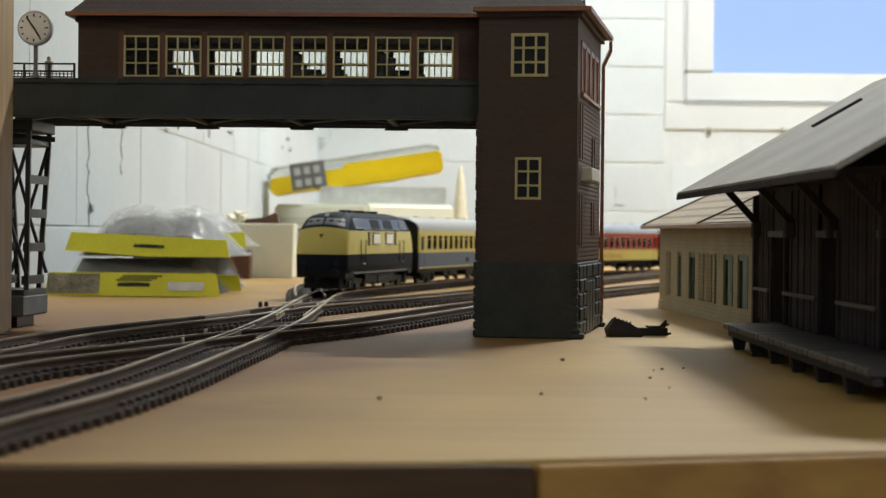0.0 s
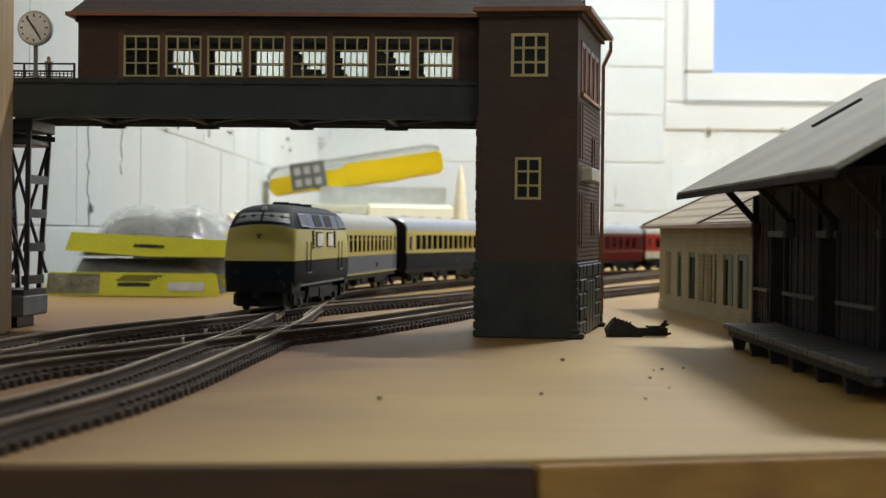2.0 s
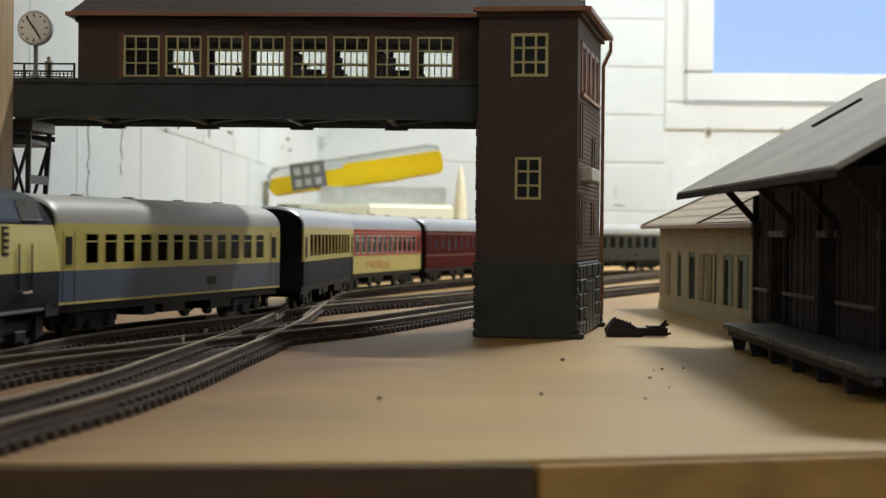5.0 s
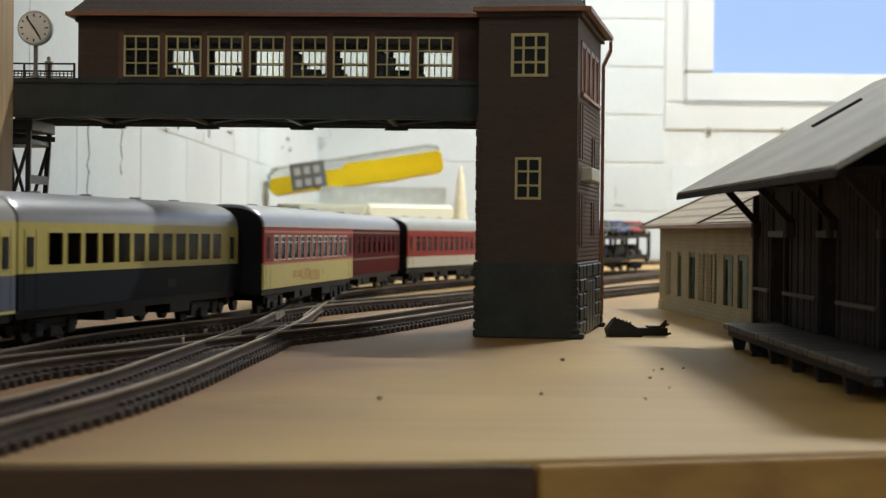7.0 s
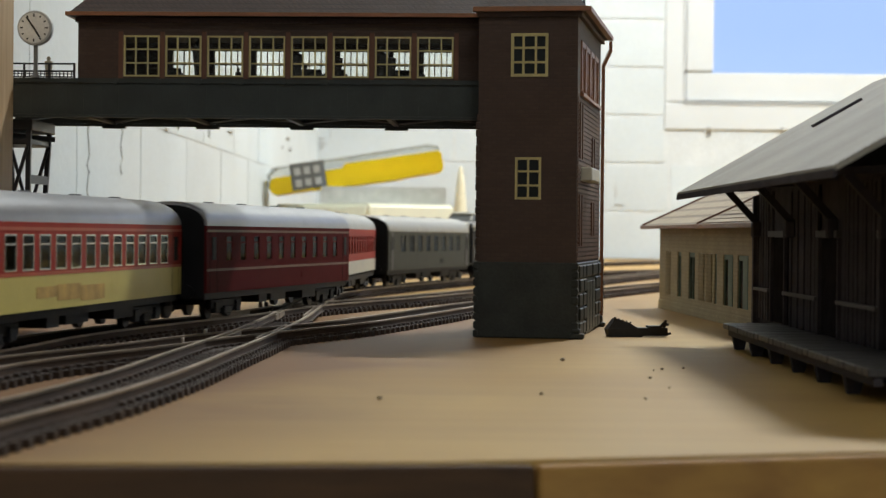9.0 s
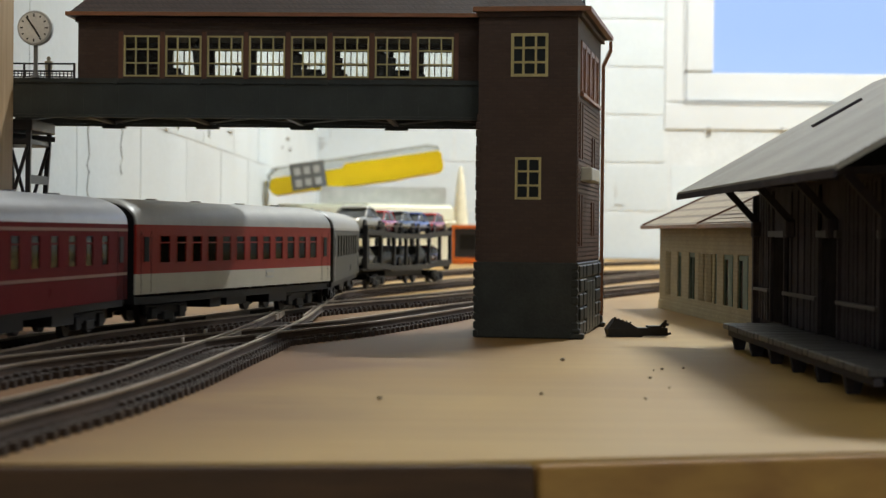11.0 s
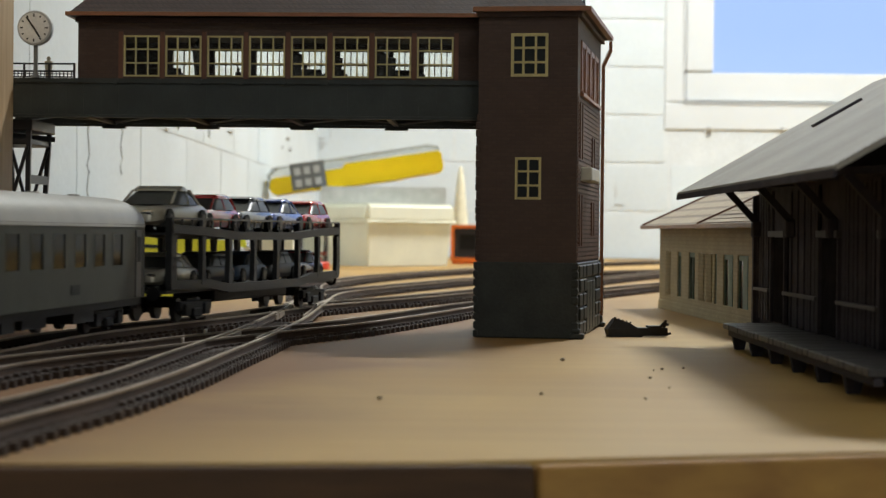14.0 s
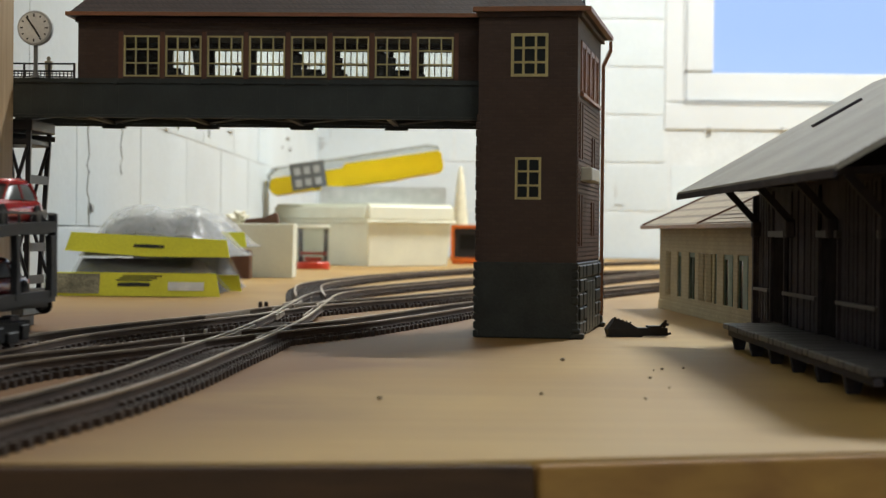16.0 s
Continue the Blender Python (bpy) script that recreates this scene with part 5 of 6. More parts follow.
# ---- the train; local x is the way it runs, z = 0 is the rail head ----
def plan_ring(half_l, half_w, nose, rad, z, n=10, side=0.62):
    """A plan outline: a long rectangle with rounded ends, drawn in by nose at both ends."""
    pts = []
    hl = half_l - nose
    for cx, cy, a0 in ((hl - rad, half_w - rad * side, 0), (-hl + rad, half_w - rad * side, 90), (-hl + rad, -half_w + rad * side, 180), (hl - rad, -half_w + rad * side, 270)):
        for k in range(n + 1):
            a = radians(a0 + 90 * k / n)
            pts.append((cx + rad * math.cos(a), cy + rad * side * math.sin(a), z))
    return pts


def add_bogie(parent, x, axles, wheel_r=5.3, mat=None):
    bm = bmesh.new()
    span = axles / 2
    for s in (-1, 1):
        box(bm, x - span - 7, s * 11.6 - 1.3, 4.2, x + span + 7, s * 11.6 + 1.3, 8.0)
        for k in (-1, 1):
            box(bm, x + k * span - 3.2, s * 12.6 - 1.2, 2.4, x + k * span + 3.2, s * 12.6 + 1.2, 7.0)
        box(bm, x - 5, s * 12.4 - 1.4, 1.8, x + 5, s * 12.4 + 1.4, 5.2)
    box(bm, x - 6, -11, 5.2, x + 6, 11, 9.2)
    soften(bm, 0.4)
    bogie = part("bogie", bm, mat or BLACKPART, parent, "black bogie frame")
    for k in (-1, 1):
        for s in (-1, 1):
            bm = bmesh.new()
            drum(bm, (x + k * span, s * 8.4, wheel_r), (0, 1, 0), wheel_r, 2.2, 20)
            drum(bm, (x + k * span, s * 9.8, wheel_r), (0, 1, 0), wheel_r * 0.4, 0.8, 12)
            part("wheel", bm, WHEELMETAL, bogie, "dark metal wheel")
    return bogie


def add_buffers(parent, x, sgn):
    for s in (-1, 1):
        bm = bmesh.new()
        drum(bm, (x + sgn * 2.6, s * 10, 11.6), (1, 0, 0), 1.4, 5.2, 10)
        drum(bm, (x + sgn * 5.4, s * 10, 11.6), (1, 0, 0), 2.7, 0.8, 14)
        part("buffer", bm, BLACKPART, parent)
    bm = bmesh.new()
    box(bm, min(x, x + sgn * 7), -1.6, 6.0, max(x, x + sgn * 7), 1.6, 8.4)
    part("coupling", bm, BLACKPART, parent)


def nose_front(y, w, xn, bulge=4.0):
    """How far forward the locomotive's front stands, y millimetres off its middle."""
    return float(np.interp(abs(y), (0, 0.3 * w, 0.62 * w, w - 1.7, w - 0.5, w), (xn + bulge, xn + 0.88 * bulge, xn + 0.52 * bulge, xn, xn - 1.0, xn - 3.0)))


def nose_ring(z, w, xn, arch_up):
    """One level of the locomotive's shell: flat flanks, tight corners, gently bowed fronts."""
    ys = [-w, -w + 0.5, -w + 1.7, -0.62 * w, -0.3 * w, 0.0, 0.3 * w, 0.62 * w, w - 1.7, w - 0.5, w]
    front = [(nose_front(y, w, xn), y, z + arch_up * (1 - (y / w) ** 2)) for y in ys]
    return front + [(-x, -y, q) for x, y, q in front]


def build_locomotive():
    loco = thing("diesel_locomotive", "cream and dark blue model diesel locomotive with black skirts", "model locomotive", group="the train")
    lower = ((10.2, 15.0, 88.6, 0), (12.0, 15.7, 90.4, 0), (17.0, 15.9, 91.0, 0), (22.4, 15.9, 91.2, 0))
    upper = ((22.42, 15.9, 91.2, 0), (26.0, 15.9, 90.6, 0), (30.0, 15.8, 89.0, 0), (33.6, 15.7, 86.8, 1.0), (36.6, 15.6, 84.4, 2.0))
    crown = ((36.62, 15.6, 84.4, 2.0), (38.0, 15.2, 83.0, 1.8), (41.2, 14.2, 79.8, 1.4), (44.0, 13.0, 76.2, 0.9), (45.8, 11.0, 72.0, 0.4), (47.2, 8.0, 65.5, 0.1), (48.0, 4.4, 56, 0))
    for name, rings, mat, lab in (("lower_body", lower, NIGHTBLUE, "dark blue lower body"), ("upper_body", upper, CREAM, "cream upper body"), ("roof", crown, NIGHTBLUE, "dark blue rounded roof")):
        bm = bmesh.new()
        stack(bm, [nose_ring(*r) for r in rings])
        part(name, bm, mat, loco, lab, smooth=True)
    # skirts, buffer beams
    for s in (-1, 1):
        bm = bmesh.new()
        stack(bm, [[(s * x, y, z) for x, y in ((70, -14.4), (89.0, -10.5), (91.5, 0), (89.0, 10.5), (70, 14.4))] for z in (2.2, 10.6)])
        part("skirt", bm, BLACKPART, loco, "black front skirt")
    bm = bmesh.new()
    box(bm, -40, -14.4, 4.4, 40, 14.4, 10.3)
    box(bm, -26, -15.0, 3.4, 8, 15.0, 9.0)
    soften(bm, 0.6)
    part("fuel_tank", bm, BLACKPART, loco)
    for s in (-1, 1):
        add_bogie(loco, s * 57, 37, 5.4)
        add_buffers(loco, s * 93, s)
        # cab front windows and their black surround
        for k in (-1, 1):
            rows = []
            for q in range(6):
                y = k * (0.6 + q * 2.35)
                up = 1 - (y / 14.6) ** 2
                low_x, top_x = nose_front(y, 15.1, 82.6), nose_front(y * 0.9, 13.4, 77.3)
                z0, z1 = 38.4 + 1.8 * up, 43.2 + 0.9 * up
                rows.append([(s * (low_x + 0.4), y, z0), (s * (top_x + 0.4), y * 0.9, z1), (s * (top_x - 1), y * 0.9, z1), (s * (low_x - 1), y, z0)])
            bm = bmesh.new()
            stack(bm, rows)
            part("windscreen", bm, CABGLASS, loco, "grey cab windscreen", smooth=True)
        bm = bmesh.new()
        box(bm, min(s * 88.6, s * 91.9), -0.45, 31.6, max(s * 88.6, s * 91.9), 0.45, 34.2)
        box(bm, min(s * 88.6, s * 91.4), -1.2, 33.6, max(s * 88.6, s * 91.4), 1.2, 34.3)
        part("emblem", bm, SEAT, loco, "small dark emblem on the nose")
        bm = bmesh.new()
        stack(bm, [[(s * x, y, z) for x, y in ((74, -16.0), (91.0, -14.8), (94.8, -7.4), (95.4, 0), (94.8, 7.4), (91.0, 14.8), (74, 16.0))] for z in (8.6, 13.0)])
        part("buffer_beam", bm, BLACKPART, loco, "black buffer beam")
        # lamps
        for k in (-1, 1):
            bm = bmesh.new()
            drum(bm, (s * 92.6, k * 9.6, 17.6), (1, 0, 0), 1.2, 2.0, 14)
            part("headlamp", bm, DARKGLASS, loco, "small round headlamp")
        bm = bmesh.new()
        drum(bm, (s * 78.6, 0, 45.6), (1, 0, 0), 1.2, 2.4, 12)
        part("headlamp", bm, CHROME, loco)
        # side details
        y = s * 15.85
        for x in (-17.5, 17.5):
            bm = bmesh.new()
            box(bm, x - 9.2, y - 0.35, 28.2, x + 9.2, y + 0.35, 35.4)
            fr = part("window_frame", bm, BLACKPART, loco)
            # opaque white stands in for the lit wall behind a clear pane
            bm = bmesh.new()
            box(bm, x - 8.5, y - 0.6, 28.7, x + 8.5, y + 0.6, 34.8)
            part("pane", bm, WHITEPANE, fr, "side window, painted white for the bright wall seen through it")
        for x in (-36, 36):
            bm = bmesh.new()
            box(bm, x - 2.6, y - 0.3, 27.6, x + 2.6, y + 0.3, 36.0)
            gr = part("louvre", bm, BLACKPART, loco)
            for k in range(4):
                bm = bmesh.new()
                box(bm, x - 2.2, y - 0.55, 28.6 + k * 1.9, x + 2.2, y + 0.55, 29.4 + k * 1.9)
                part("slat", bm, CREAM, gr)
        for x in (-59, -47, 47, 59):
            bm = bmesh.new()
            bar(bm, (x, y + s * 0.6, 17.5), (x, y + s * 0.6, 31.0), 0.4)
            part("grab_rail", bm, BLACKPART, loco)
        for x in (-53, 53):
            bm = bmesh.new()
            box(bm, x - 4.6, y - 0.6, 16.4, x + 4.6, y + s * 0.9 + 0.4, 17.0)
            part("step", bm, CHROME, loco, "bright door step")
        # windows in the roof band: white framed cab lights, plain panels, two dark panes
        lean = Matrix.Translation((0, s * 14.32, 40.6)) @ Matrix.Rotation(radians(s * 20.5), 4, "X")
        for x in (-17.5, 17.5):
            bm = bmesh.new()
            box(bm, x - 11.8, -0.5, -3.0, x + 11.8, 0.5, 3.0, lean)
            part("roof_window", bm, DARKROOF, loco, "dark roof-edge window")
        # paler blue than the roof, as a painted reflection
        for x in (-41, 41, 0):
            bm = bmesh.new()
            box(bm, x - (7.5 if x else 3.4), -0.34, -2.9, x + (7.5 if x else 3.4), 0.34, 2.9, lean)
            soften(bm, 0.2)
            part("roof_panel", bm, COACHBLUE, loco, "plain roof panel, coloured paler for the reflection on it")
        bm = bmesh.new()
        box(bm, -50, -0.28, -3.6, 50, 0.28, 3.4, lean)
        part("roof_band", bm, ROOFBLUE, loco, "glossy dark blue roof-edge band, lightened for its sheen")
        for sx in (-1, 1):
            bm = bmesh.new()
            for x0, z0, x1, z1 in ((51.4, -3.2, 52, 3.2), (70, -3.2, 70.6, 3.2), (52, 2.7, 70, 3.2), (52, -3.2, 70, -2.7), (58.5, -2.7, 59.1, 2.7)):
                box(bm, min(sx * x0, sx * x1), -0.62, z0, max(sx * x0, sx * x1), 0.62, z1, lean)
            cab = part("cab_window", bm, CHROME, loco, "bright framed cab side window")
            bm = bmesh.new()
            box(bm, min(sx * 52, sx * 70), -0.45, -2.7, max(sx * 52, sx * 70), 0.45, 2.7, lean)
            part("pane", bm, CABGLASS, cab)
        bm = bmesh.new()
        bar(bm, (-78, s * 15.3, 11.2), (78, s * 15.3, 11.2), 0.7, 0.9)
        part("sill_line", bm, GREYBASE, loco, "thin grey sill line")
    for x, r in ((-34, 4.2), (2, 4.6), (34, 4.2)):
        bm = bmesh.new()
        drum(bm, (x, 0, 48.6), (0, 0, 1), r, 1.6, 18)
        soften(bm, 0.5)
        part("roof_fan", bm, NIGHTBLUE, loco)
    return loco


def arch(w, z0, z1, n=9, power=2.3):
    """Half-oval roof profile in the cross plane, from one eave to the other."""
    out = []
    for k in range(n * 2 + 1):
        a = math.pi * k / (2 * n)
        c, s = math.cos(a), math.sin(a)
        out.append((w * math.copysign(abs(c) ** (2 / power), c), z0 + (z1 - z0) * abs(s) ** (2 / power)))
    return out


def build_coach(label, length, low, band, roof, wins, top=None, stripe=None, end=None, zs=20.5, zw0=23.0, zw1=33.8, ze=37.4, zt=47.0, door_mat=None, sole=None, bogie_x=None, bars=None, patch=None, zb=11.0, plate=BLACKPART, eaves=None):
    """A passenger coach: side panels with real window openings, glazed, on two bogies."""
    coach = thing("passenger_coach", label, "model coach", group="the train")
    h, w = length / 2, 16.4
    top, end = top or band, end or BLACKPART
    for s in (-1, 1):
        y0, y1 = (w - 0.9, w) if s > 0 else (-w, -w + 0.9)
        bm = bmesh.new()
        box(bm, -h, y0, zb, h, y1, zs)
        part("lower_panel", bm, low, coach)
        bm = bmesh.new()
        box(bm, -h, y0, zs, h, y1, zw0)
        x = -h
        for a, b in wins:
            box(bm, x, y0, zw0, a, y1, zw1)
            x = b
        box(bm, x, y0, zw0, h, y1, zw1)
        part("window_band", bm, band, coach)
        bm = bmesh.new()
        box(bm, -h, y0, zw1, h, y1, ze)
        part("upper_panel", bm, top, coach)
        if eaves:
            bm = bmesh.new()
            yo = y0 if s < 0 else y1
            box(bm, -h + 0.5, yo - 0.25, ze - 1.0, h - 0.5, yo + 0.25, ze - 0.1)
            part("gutter_line", bm, eaves, coach, "pale line under the roof")
        if sole:
            bm = bmesh.new()
            yo = y0 if s < 0 else y1
            box(bm, -h + 0.5, yo - 0.12, zb + 0.1, h - 0.5, yo + 0.12, zb + 0.9)
            part("stripe", bm, sole, coach)
        bm = bmesh.new()
        yo = y0 if s < 0 else y1
        box(bm, -34, yo - 0.12, zb + 3.4, -24, yo + 0.12, zb + 6.6)
        pl = part("route_plate", bm, plate, coach, "small blank plate")
        bm = bmesh.new()
        box(bm, -33.2, yo - 0.2, zb + 4.1, -24.8, yo + 0.2, zb + 5.9)
        part("plate_field", bm, low if plate != BLACKPART else BLACKPART, pl)
        if patch:
            yo = y0 if s < 0 else y1
            for a, b, z0, z1 in ((-16, 10, 12.6, 17.6), (10.5, 34, 13.4, 18.4), (34.5, 54, 14.6, 18.0)):
                bm = bmesh.new()
                box(bm, a, yo - 0.1, z0, b, yo + 0.1, z1)
                part("faded_print", bm, patch, coach, "faded orange print")
        if stripe:
            for z in (zs, zw1 + 1.6):
                bm = bmesh.new()
                box(bm, -h + 0.5, (y0 if s < 0 else y1) - 0.12, z - 0.5, h - 0.5, (y0 if s < 0 else y1) + 0.12, z + 0.5)
                part("stripe", bm, stripe, coach)
        for a, b in wins:
            bm = bmesh.new()
            f = 0.55
            ya, yb = (y1 - 0.75, y1 + 0.12) if s > 0 else (y0 - 0.12, y0 + 0.75)
            box(bm, a, ya, zw0, a + f, yb, zw1)
            box(bm, b - f, ya, zw0, b, yb, zw1)
            box(bm, a + f, ya, zw0, b - f, yb, zw0 + f)
            box(bm, a + f, ya, zw1 - f, b - f, yb, zw1)
            if 8 < b - a < 12:
                box(bm, a + f, ya + 0.1, zw1 - 3.2, b - f, yb - 0.1, zw1 - 2.7)
            fr = part("window", bm, bars or band, coach)
            bm = bmesh.new()
            ym = (ya + yb) / 2
            box(bm, a + f, ym - 0.1, zw0 + f, b - f, ym + 0.1, zw1 - f)
            p = part("pane", bm, COACHPANE, fr)
        for x in (-h + 9, h - 9):
            bm = bmesh.new()
            yo = y1 if s > 0 else y0
            box(bm, x - 4, yo - 0.2, zb + 0.4, x + 4, yo + 0.2, 35.4)
            soften(bm, 0.15)
            d = part("coach_door", bm, door_mat or low, coach) if door_mat else None
            if d is None:
                bm.free()
            bm = bmesh.new()
            box(bm, x - 4.75, yo - 0.1, zb + 0.3, x - 4.6, yo + 0.1, 35)
            box(bm, x + 4.6, yo - 0.1, zb + 0.3, x + 4.75, yo + 0.1, 35)
            part("door_seam", bm, BLACKPART, coach)
            bm = bmesh.new()
            box(bm, x - 2.4, yo - 0.3, 24, x + 2.4, yo + 0.3, 33.0)
            part("door_window", bm, DARKROOF, coach)
    # roof, with rounded ends
    bm = bmesh.new()
    rows = []
    for x, k in ((-h + 0.3, 0.86), (-h + 1.2, 0.95), (-h + 4, 0.995), (-h + 10, 1.0), (0, 1.0), (h - 10, 1.0), (h - 4, 0.995), (h - 1.2, 0.95), (h - 0.3, 0.86)):
        prof = arch(w * (0.985 + 0.015 * k), ze, ze + (zt - ze) * k)
        rows.append([(x, y, z) for y, z in prof])
    stack(bm, rows)
    r = part("roof", bm, roof, coach, "smooth rounded roof", smooth=True)
    for x in (-h * 0.7, -h * 0.3, h * 0.15, h * 0.55):
        bm = bmesh.new()
        drum(bm, (x, 0, zt + 0.1), (0, 0, 1), 2.2, 0.9, 12)
        part("roof_vent", bm, roof, r)
    # ends, gangways
    for s in (-1, 1):
        bm = bmesh.new()
        prof = [(y, z) for y, z in arch(w - 0.9, ze, zt - 1.6)] + [(-w + 0.9, 9), (w - 0.9, 9)]
        stack(bm, [[(s * (h - 1.2), y, z) for y, z in prof], [(s * h * 0.9985, y, z) for y, z in prof]])
        part("end_wall", bm, end, coach)
        bm = bmesh.new()
        for y0, z0, y1, z1 in ((-7, 10, -5, 36), (5, 10, 7, 36), (-5, 34, 5, 36)):
            box(bm, min(s * h, s * (h + 3.4)), y0, z0, max(s * h, s * (h + 3.4)), y1, z1)
        soften(bm, 0.5)
        part("gangway", bm, BLACKPART, coach)
        add_buffers(coach, s * (h - 1), s)
        add_bogie(coach, s * (bogie_x or (h - 38)), 28, 5.2)
    bm = bmesh.new()
    box(bm, -h + 1.4, -w + 1.2, 8.4, h - 1.4, w - 1.2, 11.2)
    box(bm, -h + 60, -14.4, 4.8, -h + 84, 14.4, 8.4)
    box(bm, -6, -14.0, 5.2, 18, 14.0, 8.4)
    box(bm, 26, -14.4, 5.0, 38, 14.4, 8.4)
    part("underframe", bm, BLACKPART, coach, "black underframe with equipment boxes")
    bm = bmesh.new()
    x = -h + 18
    while x < h - 18:
        box(bm, x, -13, 11.2, x + 3, 13, 26)
        x += 17
    part("seats", bm, SEAT, coach, "brown seat backs inside")
    for a, b in ((-h + 12, -h * 0.42), (-h * 0.3, h * 0.2), (h * 0.28, h - 12)):
        bm = bmesh.new()
        box(bm, a, -3, 11.2, b, -2.2, 35.5)
        part("compartment_wall", bm, SEAT, coach, "brown corridor wall inside")
    return coach


def even_windows(h, n, w, margin, gap=None):
    span = 2 * (h - margin)
    step = span / n
    return [(-h + margin + step * (k + 0.5) - w / 2, -h + margin + step * (k + 0.5) + w / 2) for k in range(n)]


def build_wagon():
    wagon = thing("car_transporter", "grey two-deck model car transporter wagon", "model wagon", group="the train")
    h = 116.0
    bm = bmesh.new()
    for s in (-1, 1):
        rows = []
        for x, dz in ((-h, 2.6), (-h * 0.62, 2.2), (-h * 0.42, 0), (h * 0.42, 0), (h * 0.62, 2.2), (h, 2.6)):
            rows.append([(x, s * 14.2 - 1.2, 10.4 + dz), (x, s * 14.2 + 1.2, 10.4 + dz), (x, s * 14.2 + 1.2, 14.0 + dz), (x, s * 14.2 - 1.2, 14.0 + dz)])
        stack(bm, rows)
    box(bm, -h, -13, 11.4, h, 13, 12.6)
    part("lower_deck", bm, WAGONGREY, wagon, "dark grey lower deck")
    bm = bmesh.new()
    for s in (-1, 1):
        rows = []
        for x, dz in ((-h, 1.2), (-h * 0.7, 0.4), (-h * 0.35, -1.4), (h * 0.35, -1.4), (h * 0.7, 0.4), (h, 1.2)):
            rows.append([(x, s * 14.6 - 1.2, 33.2 + dz), (x, s * 14.6 + 1.2, 33.2 + dz), (x, s * 14.6 + 1.2, 36.6 + dz), (x, s * 14.6 - 1.2, 36.6 + dz)])
        stack(bm, rows)
    box(bm, -h, -13.4, 33.6, h, 13.4, 34.6)
    part("upper_deck", bm, WAGONGREY, wagon, "dark grey upper deck")
    for s in (-1, 1):
        for k in range(8):
            x = -h + 3 + k * (2 * h - 6) / 7
            bm = bmesh.new()
            stack(bm, [[(x - 2.4, s * 14.6 - 1, 14.4), (x + 2.4, s * 14.6 - 1, 14.4), (x + 2.4, s * 14.6 + 1, 14.4), (x - 2.4, s * 14.6 + 1, 14.4)], [(x - 1.5, s * 14.6 - 1, 24), (x + 1.5, s * 14.6 - 1, 24), (x + 1.5, s * 14.6 + 1, 24), (x - 1.5, s * 14.6 + 1, 24)], [(x - 2.2, s * 14.6 - 1, 33.4), (x + 2.2, s * 14.6 - 1, 33.4), (x + 2.2, s * 14.6 + 1, 33.4), (x - 2.2, s * 14.6 + 1, 33.4)]])
            part("deck_post", bm, WAGONGREY, wagon)
        for z0, z1 in ((36.6, 40.2),):
            bm = bmesh.new()
            bar(bm, (-h, s * 15, 40.0), (h, s * 15, 40.0), 0.6, 0.7)
            for k in range(22):
                x = -h + 1 + k * (2 * h - 2) / 21
                bar(bm, (x, s * 15, 36.4), (x, s * 15, 40.0), 0.6)
            part("deck_rail", bm, IRON, wagon, "fine rail along the upper deck")
        add_bogie(wagon, s * 82, 22, 4.6)
        add_buffers(wagon, s * h, s)
        bm = bmesh.new()
        box(bm, s * h - 1, -15.6, 14.4, s * h + 1, -13.0, 40)
        box(bm, s * h - 1, 13.0, 14.4, s * h + 1, 15.6, 40)
        box(bm, s * h - 1, -13, 36.8, s * h + 1, 13, 38.2)
        part("end_frame", bm, WAGONGREY, wagon)
    bm = bmesh.new()
    box(bm, -50, -9, 6.4, 50, 9, 11.4)
    soften(bm, 0.6)
    part("underframe", bm, BLACKPART, wagon)
    return wagon


